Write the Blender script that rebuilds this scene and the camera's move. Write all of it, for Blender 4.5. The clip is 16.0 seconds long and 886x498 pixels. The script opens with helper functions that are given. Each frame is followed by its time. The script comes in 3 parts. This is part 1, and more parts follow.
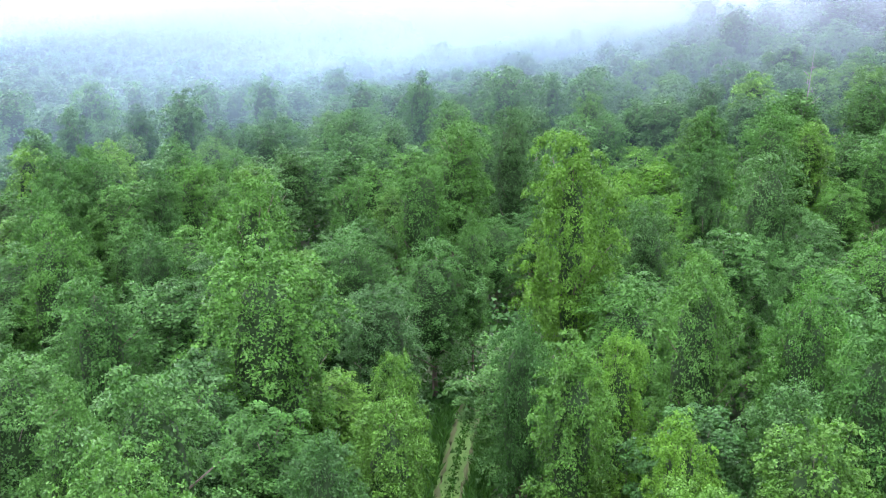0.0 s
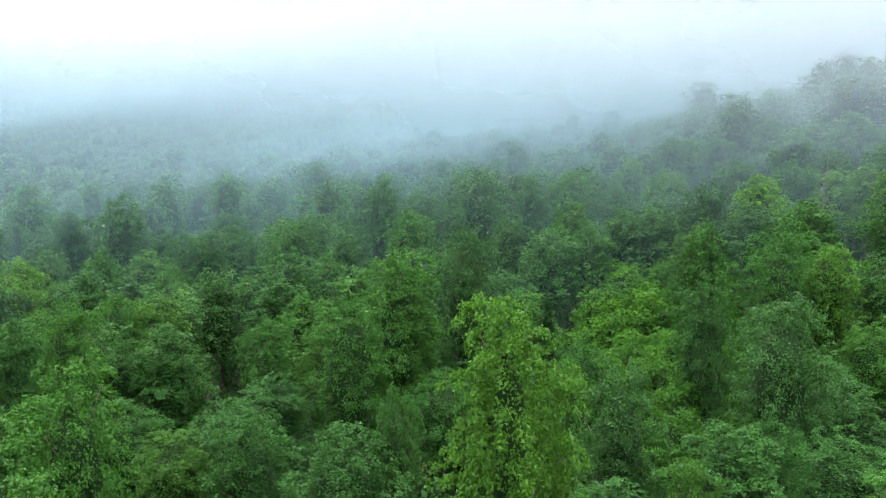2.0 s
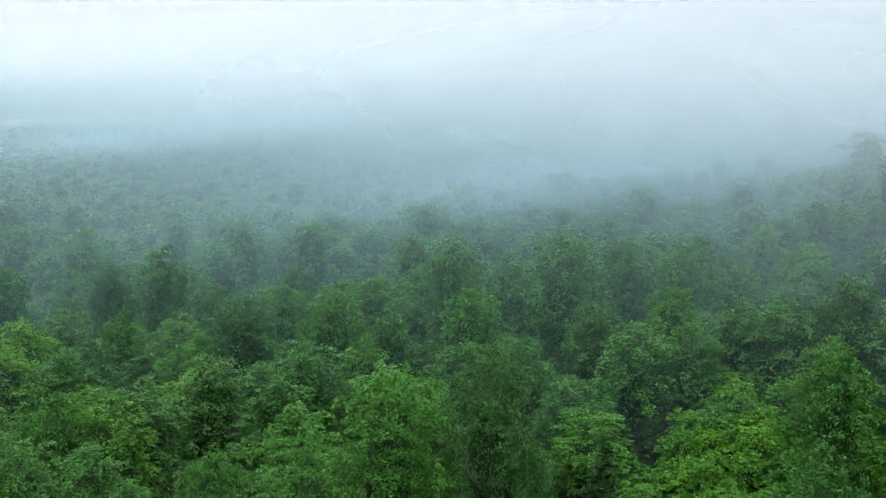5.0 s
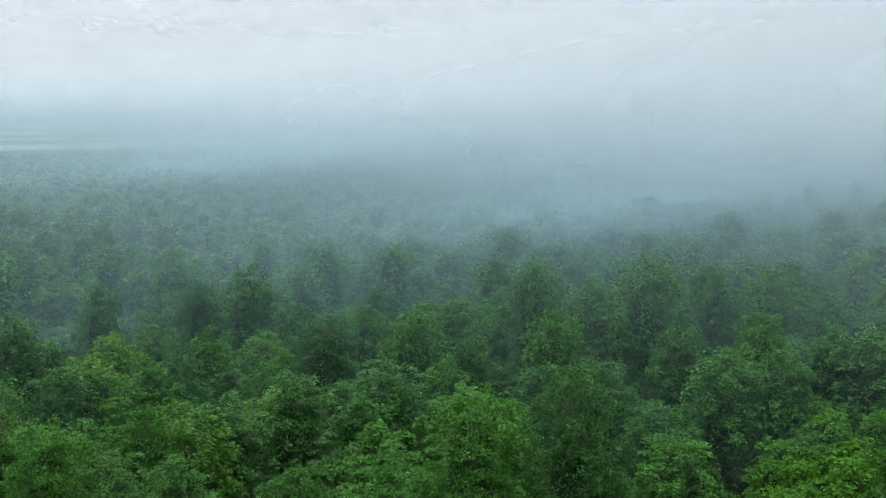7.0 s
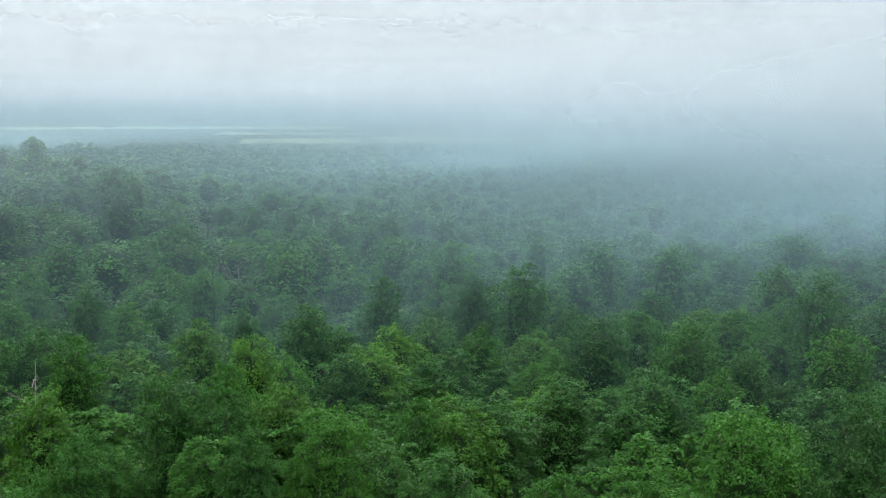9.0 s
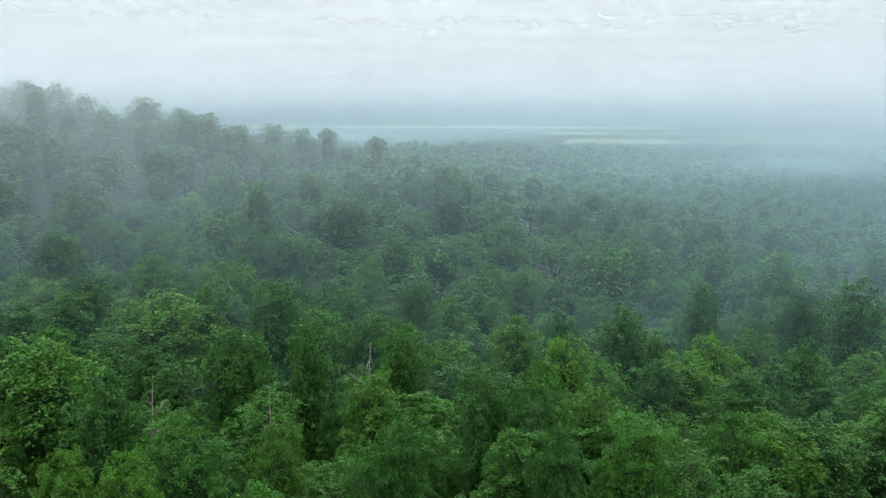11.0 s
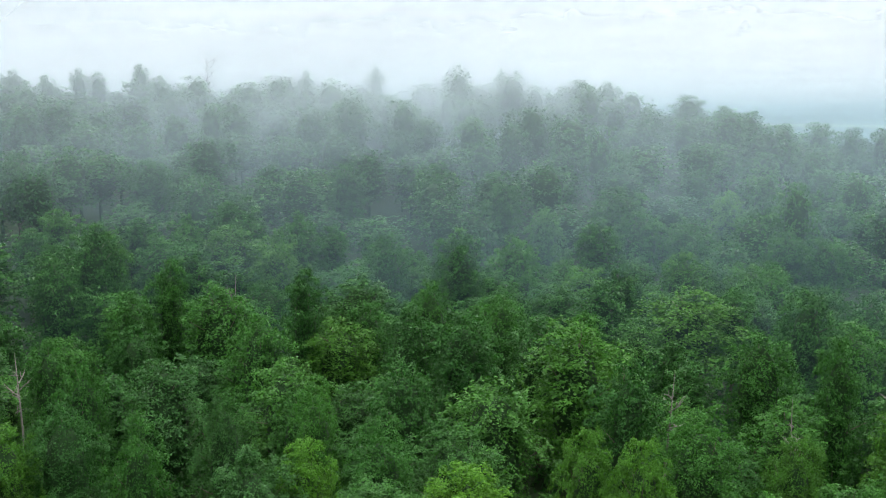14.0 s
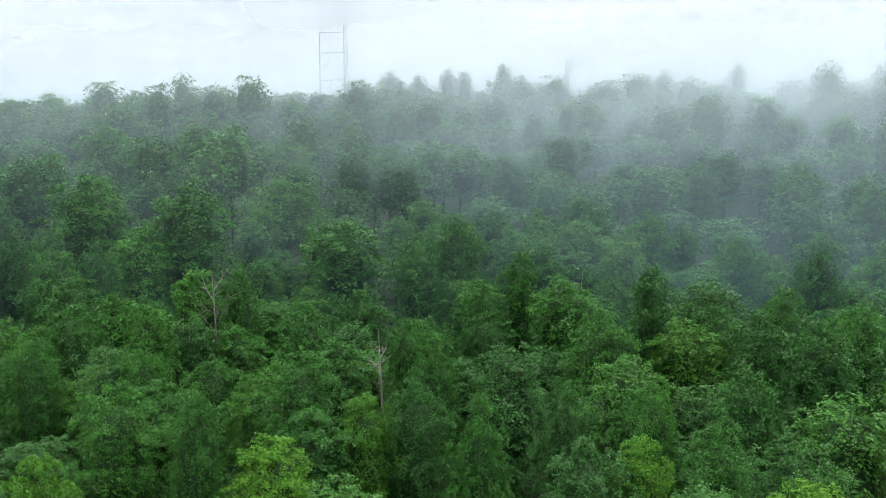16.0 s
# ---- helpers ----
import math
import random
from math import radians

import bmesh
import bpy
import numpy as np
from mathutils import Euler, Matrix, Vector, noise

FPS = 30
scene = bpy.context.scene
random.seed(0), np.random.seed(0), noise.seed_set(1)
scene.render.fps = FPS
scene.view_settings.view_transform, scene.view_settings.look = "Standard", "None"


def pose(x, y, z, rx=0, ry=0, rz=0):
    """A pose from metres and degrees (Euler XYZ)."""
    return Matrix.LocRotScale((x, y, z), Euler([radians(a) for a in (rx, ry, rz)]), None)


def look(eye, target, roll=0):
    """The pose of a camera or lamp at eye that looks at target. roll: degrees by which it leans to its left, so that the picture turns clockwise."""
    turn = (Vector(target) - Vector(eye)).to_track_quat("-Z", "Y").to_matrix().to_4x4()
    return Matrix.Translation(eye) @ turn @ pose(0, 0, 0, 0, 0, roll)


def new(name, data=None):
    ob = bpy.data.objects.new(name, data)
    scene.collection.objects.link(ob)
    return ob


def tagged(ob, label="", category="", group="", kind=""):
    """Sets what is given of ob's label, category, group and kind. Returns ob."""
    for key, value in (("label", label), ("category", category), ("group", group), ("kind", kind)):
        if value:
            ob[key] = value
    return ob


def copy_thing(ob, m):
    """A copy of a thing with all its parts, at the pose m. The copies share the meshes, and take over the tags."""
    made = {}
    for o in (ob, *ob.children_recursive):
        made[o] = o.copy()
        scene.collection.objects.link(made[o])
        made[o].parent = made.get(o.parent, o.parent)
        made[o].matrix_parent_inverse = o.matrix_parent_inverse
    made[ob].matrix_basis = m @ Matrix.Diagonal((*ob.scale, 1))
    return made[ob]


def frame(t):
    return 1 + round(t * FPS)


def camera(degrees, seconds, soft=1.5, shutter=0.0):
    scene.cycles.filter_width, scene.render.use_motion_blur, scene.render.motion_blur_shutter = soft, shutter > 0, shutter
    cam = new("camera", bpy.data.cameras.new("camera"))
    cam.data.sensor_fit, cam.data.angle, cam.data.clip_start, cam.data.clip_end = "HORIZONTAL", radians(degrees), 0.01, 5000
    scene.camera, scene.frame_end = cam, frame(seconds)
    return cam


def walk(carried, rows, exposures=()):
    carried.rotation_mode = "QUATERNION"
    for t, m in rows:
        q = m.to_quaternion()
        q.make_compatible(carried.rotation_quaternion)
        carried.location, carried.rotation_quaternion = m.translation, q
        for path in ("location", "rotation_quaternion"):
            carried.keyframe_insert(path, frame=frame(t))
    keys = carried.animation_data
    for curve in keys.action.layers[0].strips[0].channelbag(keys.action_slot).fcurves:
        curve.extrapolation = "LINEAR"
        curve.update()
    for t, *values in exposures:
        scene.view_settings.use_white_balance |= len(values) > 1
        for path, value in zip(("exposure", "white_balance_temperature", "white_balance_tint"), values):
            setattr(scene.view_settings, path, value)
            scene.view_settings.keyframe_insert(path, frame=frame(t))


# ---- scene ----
cam = camera(47.9, 16.0, soft=1.0)

PATH = [
    (0, (1.042, -0.179, 41.73), (1.024, 1.742, 41.171), -0.3),
    (0.5, (2.26, 4.482, 41.899), (2.256, 6.42, 41.405), -0.6),
    (1, (3.707, 9.531, 42.143), (3.71, 11.481, 41.697), -0.7),
    (1.5, (5.303, 14.607, 42.424), (5.313, 16.564, 42.015), -0.8),
    (2, (7.03, 19.954, 42.768), (6.995, 21.912, 42.362), -0.8),
    (2.5, (8.732, 25.337, 43.022), (8.653, 27.294, 42.616), -0.7),
    (3, (10.357, 30.794, 43.222), (10.269, 32.751, 42.82), -0.6),
    (3.5, (11.875, 36.299, 43.458), (11.733, 38.253, 43.054), -0.4),
    (4, (13.29, 41.138, 43.66), (12.987, 43.074, 43.259), -0.0),
    (4.5, (14.609, 44.001, 43.668), (14.27, 45.932, 43.271), 0.2),
    (4.7, (15.005, 44.371, 43.623), (14.669, 46.308, 43.253), 0.3),
    (6.8, (14.867, 44.712, 43.077), (14.412, 46.638, 42.783), 0.2),
    (7, (14.826, 44.7, 43.109), (14.328, 46.615, 42.814), 0.3),
    (7.5, (14.928, 44.758, 43.321), (14.314, 46.637, 43.022), 0.4),
    (8, (14.984, 44.805, 43.468), (14.251, 46.642, 43.168), 0.4),
    (8.5, (14.97, 44.702, 43.693), (14.105, 46.48, 43.391), 0.4),
    (9, (14.985, 44.634, 43.894), (13.982, 46.337, 43.589), 0.3),
    (9.2, (15.028, 44.568, 43.946), (13.971, 46.238, 43.64), 0.4),
    (11.3, (16.012, 43.672, 44.399), (14.456, 44.892, 44.093), -0.0),
    (11.5, (16.056, 43.623, 44.364), (14.459, 44.787, 44.059), -0.0),
    (12, (16.025, 43.692, 44.362), (14.335, 44.716, 44.058), -0.1),
    (12.5, (16.063, 43.588, 44.568), (14.287, 44.455, 44.261), -0.1),
    (13, (16.08, 43.763, 44.697), (14.233, 44.464, 44.388), -0.3),
    (13.5, (16.098, 43.922, 44.645), (14.196, 44.458, 44.335), -0.3),
    (14, (16.234, 43.765, 44.611), (14.293, 44.135, 44.301), -0.3),
    (14.5, (16.248, 43.787, 44.605), (14.283, 43.994, 44.294), -0.2),
    (15, (16.158, 43.749, 44.521), (14.182, 43.786, 44.212), -0.2),
    (15.5, (16.282, 43.872, 44.476), (14.311, 43.732, 44.168), -0.3),
    (16, (16.513, 44.064, 44.437), (14.563, 43.742, 44.13), -0.6),
]
EXPOSURES = [(0, 1.15, 6050, 38), (0.5, 0.94, 6300, 29), (1.5, 0.48, 6500, 17), (3.5, 0.16, 6500, 12), (4.7, 0.03, 6500, 11), (7, -0.36, 6500, 10), (9, -0.33, 6500, 10), (12, -0.24, 6500, 10), (16, 0.0, 6500, 10)]
walk(cam, [(t, look(eye, target, roll)) for t, eye, target, roll in PATH], EXPOSURES)

# ---------------------------------------------------------------- light and air
scene.cycles.transparent_max_bounces = 32

world = bpy.data.worlds.new("overcast_sky")
scene.world = world
world.use_nodes = True
wt = world.node_tree
wt.nodes.clear()
w_out = wt.nodes.new("ShaderNodeOutputWorld")
w_sky = wt.nodes.new("ShaderNodeTexSky")
w_sky.sky_type = "NISHITA"
w_sky.sun_disc = False
w_sky.sun_elevation = radians(55)
w_sky.sun_rotation = radians(-60)
w_skyb = wt.nodes.new("ShaderNodeBackground")
w_skyb.inputs["Strength"].default_value = 0.05
w_co = wt.nodes.new("ShaderNodeTexCoord")
w_sep = wt.nodes.new("ShaderNodeSeparateXYZ")
w_ramp = wt.nodes.new("ShaderNodeValToRGB")
w_cloud = wt.nodes.new("ShaderNodeBackground")
w_cloud.inputs["Strength"].default_value = 4.0
w_add = wt.nodes.new("ShaderNodeAddShader")
# a cloud cover that is brightest overhead and pale at the horizon
ramp = w_ramp.color_ramp
ramp.elements[0].position, ramp.elements[0].color = 0.0, (0.150, 0.176, 0.196, 1)
ramp.elements[1].position, ramp.elements[1].color = 1.0, (1.22, 1.2, 1.16, 1)
for place, colour in ((0.07, (0.168, 0.187, 0.201, 1)), (0.22, (0.188, 0.201, 0.209, 1)), (0.50, (0.52, 0.53, 0.53, 1))):
    el = ramp.elements.new(place)
    el.color = colour
wt.links.new(w_co.outputs["Generated"], w_sep.inputs[0])
wt.links.new(w_sep.outputs["Z"], w_ramp.inputs[0])
wt.links.new(w_ramp.outputs[0], w_cloud.inputs["Color"])
wt.links.new(w_sky.outputs[0], w_skyb.inputs["Color"])
wt.links.new(w_skyb.outputs[0], w_add.inputs[0])
wt.links.new(w_cloud.outputs[0], w_add.inputs[1])
wt.links.new(w_add.outputs[0], w_out.inputs[0])

sun = new("sun", bpy.data.lights.new("sun", "SUN"))
sun.data.energy = 1.5
sun.data.angle = radians(40)
sun.data.color = (1.0, 0.96, 0.88)
sun.matrix_world = look((-60, 30, 120), (0, 0, 0))


# ---------------------------------------------------------------- materials
def node_material(name):
    m = bpy.data.materials.new(name)
    m.use_nodes = True
    t = m.node_tree
    t.nodes.clear()
    return m, t, t.nodes.new("ShaderNodeOutputMaterial")


def mapped_noise(t, scale, detail=4.0, rough=0.6, coord="Object"):
    co = t.nodes.new("ShaderNodeTexCoord")
    n = t.nodes.new("ShaderNodeTexNoise")
    n.inputs["Scale"].default_value = scale
    n.inputs["Detail"].default_value = detail
    n.inputs["Roughness"].default_value = rough
    t.links.new(co.outputs[coord], n.inputs["Vector"])
    return n


def ramp_of(t, source, stops):
    r = t.nodes.new("ShaderNodeValToRGB")
    r.color_ramp.elements[0].position, r.color_ramp.elements[0].color = stops[0][0], (*stops[0][1], 1)
    r.color_ramp.elements[1].position, r.color_ramp.elements[1].color = stops[-1][0], (*stops[-1][1], 1)
    for p, c in stops[1:-1]:
        r.color_ramp.elements.new(p).color = (*c, 1)
    t.links.new(source, r.inputs[0])
    return r.outputs[0]


def math_node(t, op, a, b=None, c=None, clamp=False):
    n = t.nodes.new("ShaderNodeMath")
    n.operation, n.use_clamp = op, clamp
    for i, v in enumerate((a, b, c)):
        if v is None:
            continue
        if isinstance(v, (int, float)):
            n.inputs[i].default_value = v
        else:
            t.links.new(v, n.inputs[i])
    return n.outputs[0]


def mix_colour(t, fac, a, b, blend="MIX"):
    n = t.nodes.new("ShaderNodeMix")
    n.data_type, n.blend_type = "RGBA", blend
    for i, v in ((0, fac), (6, a), (7, b)):
        if isinstance(v, (int, float)):
            n.inputs[i].default_value = v
        elif isinstance(v, tuple):
            n.inputs[i].default_value = (*v, 1)
        else:
            t.links.new(v, n.inputs[i])
    return n.outputs[2]


def leaf_material(name, dark, light, per_tree="object", shine=0.16, through_light=0.24):
    """Leaves: each leaf has its own tone, each tree its own hue, and the under side lets light through."""
    m, t, out = node_material(name)
    geo = t.nodes.new("ShaderNodeNewGeometry")
    if per_tree == "object":
        tree = t.nodes.new("ShaderNodeObjectInfo").outputs["Random"]
    else:
        at = t.nodes.new("ShaderNodeAttribute")
        at.attribute_name = "tone"
        tree = at.outputs["Fac"]
    leaf = math_node(t, "MULTIPLY", geo.outputs["Random Per Island"], 0.48)
    patch = mapped_noise(t, 0.45, 2.0)
    fac = math_node(t, "ADD", leaf, math_node(t, "MULTIPLY", math_node(t, "SUBTRACT", patch.outputs[0], 0.4), 0.8), clamp=True)
    base = mix_colour(t, fac, dark, light)
    hue = ramp_of(t, tree, ((0.0, (0.80, 0.86, 0.94)), (0.3, (0.94, 0.97, 0.98)), (0.55, (1.05, 1.07, 0.97)), (0.75, (1.18, 1.18, 0.95)), (0.93, (1.36, 1.30, 0.88)), (1.0, (1.42, 1.24, 0.88))))
    colour = mix_colour(t, 1.0, base, hue, "MULTIPLY")
    p = t.nodes.new("ShaderNodeBsdfPrincipled")
    p.inputs["Roughness"].default_value = 0.55
    p.inputs["Specular IOR Level"].default_value = shine
    t.links.new(colour, p.inputs["Base Color"])
    tl = t.nodes.new("ShaderNodeBsdfTranslucent")
    bright = mix_colour(t, 1.0, colour, (1.25, 1.3, 0.6), "MULTIPLY")
    t.links.new(bright, tl.inputs["Color"])
    mx = t.nodes.new("ShaderNodeMixShader")
    mx.inputs[0].default_value = through_light
    t.links.new(p.outputs[0], mx.inputs[1])
    t.links.new(tl.outputs[0], mx.inputs[2])
    t.links.new(mx.outputs[0], out.inputs[0])
    return m


def surface(name, stops, scale, rough=0.9, bump=0.3, bump_scale=None, coord="Object", metal=0.0):
    """A rough natural surface: two scales of colour and fine relief."""
    m, t, out = node_material(name)
    a = mapped_noise(t, scale, 6.0, 0.65, coord)
    b = mapped_noise(t, scale * 0.13, 3.0, 0.5, coord)
    f = math_node(t, "ADD", math_node(t, "MULTIPLY", a.outputs[0], 0.6), math_node(t, "MULTIPLY", b.outputs[0], 0.4))
    p = t.nodes.new("ShaderNodeBsdfPrincipled")
    p.inputs["Roughness"].default_value = rough
    p.inputs["Metallic"].default_value = metal
    p.inputs["Specular IOR Level"].default_value = 0.25
    t.links.new(ramp_of(t, f, stops), p.inputs["Base Color"])
    bn = mapped_noise(t, bump_scale or scale * 4, 5.0, 0.7, coord)
    bp = t.nodes.new("ShaderNodeBump")
    bp.inputs["Strength"].default_value = bump
    t.links.new(bn.outputs[0], bp.inputs["Height"])
    t.links.new(bp.outputs[0], p.inputs["Normal"])
    t.links.new(p.outputs[0], out.inputs[0])
    return m


LEAF = leaf_material("broadleaf_foliage", (0.0135, 0.0600, 0.0108), (0.0467, 0.1600, 0.0241))
LEAF_YELLOW = leaf_material("yellow_green_foliage", (0.0244, 0.0820, 0.0088), (0.0776, 0.2161, 0.0211))
LEAF_AIRY = leaf_material("airy_bright_foliage", (0.0205, 0.0739, 0.0087), (0.0657, 0.1867, 0.0195))
LEAF_GREY = leaf_material("grey_green_foliage", (0.0144, 0.0606, 0.0123), (0.0513, 0.1621, 0.0293), shine=0.2)
LEAF_YOUNG = leaf_material("young_sapling_foliage", (0.0211, 0.0842, 0.0083), (0.0665, 0.1994, 0.0193), through_light=0.4)
LEAF_CONE = leaf_material("conical_tree_foliage", (0.0108, 0.0443, 0.0095), (0.0338, 0.1164, 0.0211))
LEAF_FAR = leaf_material("far_woods_foliage", (0.0124, 0.0554, 0.0122), (0.0432, 0.1441, 0.0277), per_tree="attribute")
BARK = surface("grey_brown_bark", ((0.2, (0.045, 0.037, 0.028)), (0.55, (0.11, 0.095, 0.075)), (0.85, (0.19, 0.175, 0.15))), 6.0, bump=0.7)
# dark green painted into crown cores as the shade between leaves
CROWN_SHADE = surface("painted_crown_shade", ((0.25, (0.008, 0.026, 0.006)), (0.55, (0.014, 0.042, 0.010)), (0.85, (0.022, 0.060, 0.015))), 3.0, bump=1.0, bump_scale=6.0)
DEAD = surface("bleached_dead_wood", ((0.2, (0.07, 0.065, 0.055)), (0.6, (0.14, 0.13, 0.118)), (0.9, (0.22, 0.205, 0.19))), 5.0, bump=0.5)
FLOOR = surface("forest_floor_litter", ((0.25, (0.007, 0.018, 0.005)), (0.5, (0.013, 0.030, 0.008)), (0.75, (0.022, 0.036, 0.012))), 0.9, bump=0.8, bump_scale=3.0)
GRASS = surface("rank_verge_grass", ((0.25, (0.018, 0.052, 0.009)), (0.55, (0.036, 0.090, 0.014)), (0.85, (0.058, 0.115, 0.022))), 1.6, bump=0.9, bump_scale=9.0)
DIRT = surface("damp_track_earth", ((0.25, (0.022, 0.038, 0.010)), (0.55, (0.038, 0.052, 0.017)), (0.85, (0.062, 0.068, 0.032))), 1.3, bump=0.6)
FIELD = surface("pale_hay_field", ((0.3, (0.17, 0.23, 0.10)), (0.55, (0.22, 0.27, 0.13)), (0.8, (0.27, 0.31, 0.16))), 0.02, bump=0.1)
STEEL = surface("galvanised_steel", ((0.3, (0.10, 0.105, 0.11)), (0.6, (0.14, 0.145, 0.15)), (0.9, (0.19, 0.195, 0.20))), 3.0, rough=0.6, bump=0.1, metal=0.2)
PALE_METAL = surface("pale_painted_metal", ((0.3, (0.34, 0.35, 0.36)), (0.6, (0.42, 0.43, 0.44)), (0.9, (0.5, 0.5, 0.5))), 0.4, rough=0.5, bump=0.05)


def fog_material():
    """Drifting fog: thin where the air is clear, dense in the banks, lit from the sky above on whichever side it is seen."""
    m, t, out = node_material("drifting_fog")
    co = t.nodes.new("ShaderNodeTexCoord")
    sep = t.nodes.new("ShaderNodeSeparateXYZ")
    t.links.new(co.outputs["Object"], sep.inputs[0])
    x, y, z = sep.outputs
    span = t.nodes.new("ShaderNodeAttribute")
    span.attribute_name = "span"
    squash = t.nodes.new("ShaderNodeMapping")
    squash.inputs["Scale"].default_value = (1.0, 1.0, 1.8)
    t.links.new(co.outputs["Object"], squash.inputs[0])

    def noise_at(scale, detail):
        n = t.nodes.new("ShaderNodeTexNoise")
        n.inputs["Scale"].default_value, n.inputs["Detail"].default_value = scale, detail
        n.inputs["Roughness"].default_value = 0.5
        t.links.new(squash.outputs[0], n.inputs["Vector"])
        return n.outputs[0]

    def bank(cx, cy, cz, rx, ry, rz):
        """A soft-edged bank of fog about a centre."""
        total = None
        for v, c, r in ((x, cx, rx), (y, cy, ry), (z, cz, rz)):
            d = math_node(t, "POWER", math_node(t, "ABSOLUTE", math_node(t, "DIVIDE", math_node(t, "SUBTRACT", v, c), r)), 2.0)
            total = d if total is None else math_node(t, "ADD", total, d)
        return math_node(t, "EXPONENT", math_node(t, "MULTIPLY", total, -1.0))

    big = noise_at(0.009, 3.0)
    wisps = noise_at(0.03, 4.0)
    lumps = math_node(t, "MULTIPLY_ADD", math_node(t, "SUBTRACT", big, 0.5), 1.6, 1.0, clamp=False)
    lumps = math_node(t, "MAXIMUM", math_node(t, "MULTIPLY_ADD", math_node(t, "SUBTRACT", wisps, 0.5), 0.9, lumps), 0.25)
    banks = None
    for gain, args in FOG_BANKS:
        b = math_node(t, "MULTIPLY", bank(*args), gain)
        banks = b if banks is None else math_node(t, "ADD", banks, b)
    dens = math_node(t, "MULTIPLY", math_node(t, "ADD", banks, HAZE), lumps)
    thick = math_node(t, "MULTIPLY", dens, span.outputs["Fac"])
    cover = math_node(t, "SUBTRACT", 1.0, math_node(t, "EXPONENT", math_node(t, "MULTIPLY", thick, -1.0)))
    # thins out to nothing high above the hills
    thin = t.nodes.new("ShaderNodeAttribute")
    thin.attribute_name = "fade"
    cover = math_node(t, "MULTIPLY", cover, thin.outputs["Fac"])
    up = t.nodes.new("ShaderNodeCombineXYZ")
    up.inputs[2].default_value = 1.0
    down = t.nodes.new("ShaderNodeCombineXYZ")
    down.inputs[2].default_value = -1.0
    # dimmer skylight is put into the colour: bluish between the crowns, white above
    tint = ramp_of(t, math_node(t, "DIVIDE", z, 100.0), ((0.0, FOG_LOW_SHADED), (0.20, FOG_LOW_SHADED), (0.48, FOG_COLOUR), (0.8, FOG_HIGH)))
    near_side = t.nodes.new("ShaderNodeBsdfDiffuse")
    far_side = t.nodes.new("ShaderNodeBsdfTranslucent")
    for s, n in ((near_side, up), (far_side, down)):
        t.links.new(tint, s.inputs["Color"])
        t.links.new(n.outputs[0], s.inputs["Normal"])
    both = t.nodes.new("ShaderNodeAddShader")
    t.links.new(near_side.outputs[0], both.inputs[0])
    t.links.new(far_side.outputs[0], both.inputs[1])
    clear = t.nodes.new("ShaderNodeBsdfTransparent")
    mx = t.nodes.new("ShaderNodeMixShader")
    t.links.new(cover, mx.inputs[0])
    t.links.new(clear.outputs[0], mx.inputs[1])
    t.links.new(both.outputs[0], mx.inputs[2])
    t.links.new(mx.outputs[0], out.inputs[0])
    return m


# fog colours by height; the lowest carries painted shade
FOG_LOW_SHADED = (0.122, 0.203, 0.240)
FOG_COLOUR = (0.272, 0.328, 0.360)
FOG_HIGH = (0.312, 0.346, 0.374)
HAZE = 0.0007
FOG_BANKS = (
    (0.0009, (10, 230, 16, 150, 130, 34)),    # thin mist over the northern woods
    (0.0100, (30, 420, 36, 140, 130, 40)),    # the bank that lies before the northern hill
    (0.0060, (110, 470, 50, 140, 120, 40)),
    (0.0030, (-60, 580, 24, 220, 150, 34)),
    (0.0070, (-236, 95, 42, 66, 55, 22)),     # fog spilling over the shoulder of the western ridge
    (0.0040, (-222, 30, 40, 60, 70, 20)),
    (0.0032, (-140, 40, 26, 75, 120, 30)),    # thin mist on the western slope
    (0.0240, (-262, -30, 84, 45, 60, 22)),    # cloud round the head of the pylon
    (0.0080, (95, 220, 48, 85, 95, 30)),      # cloud on the eastern hill
    (0.0090, (180, 310, 62, 120, 130, 34)),
)
FOG = fog_material()


# ---------------------------------------------------------------- the lie of the land
def smooth(a, b, v):
    s = np.clip((v - a) / (b - a), 0, 1)
    return s * s * (3 - 2 * s)


def ground_at(x, y):
    """Height of the ground: a bench round the clearing, a hill to the east, a ridge to the west, low land to the north."""
    x, y = np.asarray(x, float), np.asarray(y, float)
    z = 6.0 - 16.5 * smooth(60, 350, y + 0.45 * np.clip(-x, -80, 90) * (1 - smooth(100, 220, -x)) * smooth(30, 160, y))
    z = z + 41.0 * np.exp(-((x - 165) / 105) ** 2 - ((y - 215) / 125) ** 2)
    z = z + 32.0 * np.exp(-((x - 95) / 130) ** 2 - ((y - 500) / 110) ** 2)
    wide = 112.0 + 52.0 * smooth(-60, 60, -y)
    z = z + 27.0 * np.exp(-(np.minimum(x + 270, 0) / 105) ** 2 - (np.maximum(x + 270, 0) / wide) ** 2) * (1 - 0.30 * smooth(160, 195, y)) * (1 - smooth(215, 420, y)) * smooth(-700, -200, y) * (1 - 0.12 * smooth(20, 90, -y))
    z = z + 1.1 * np.sin(x * 0.043 + 1.3) * np.cos(y * 0.037) + 0.5 * np.sin(x * 0.11 + y * 0.07)
    far = smooth(620, 900, np.hypot(x, y - 44))
    return z * (1 - far) + (-11.0) * far


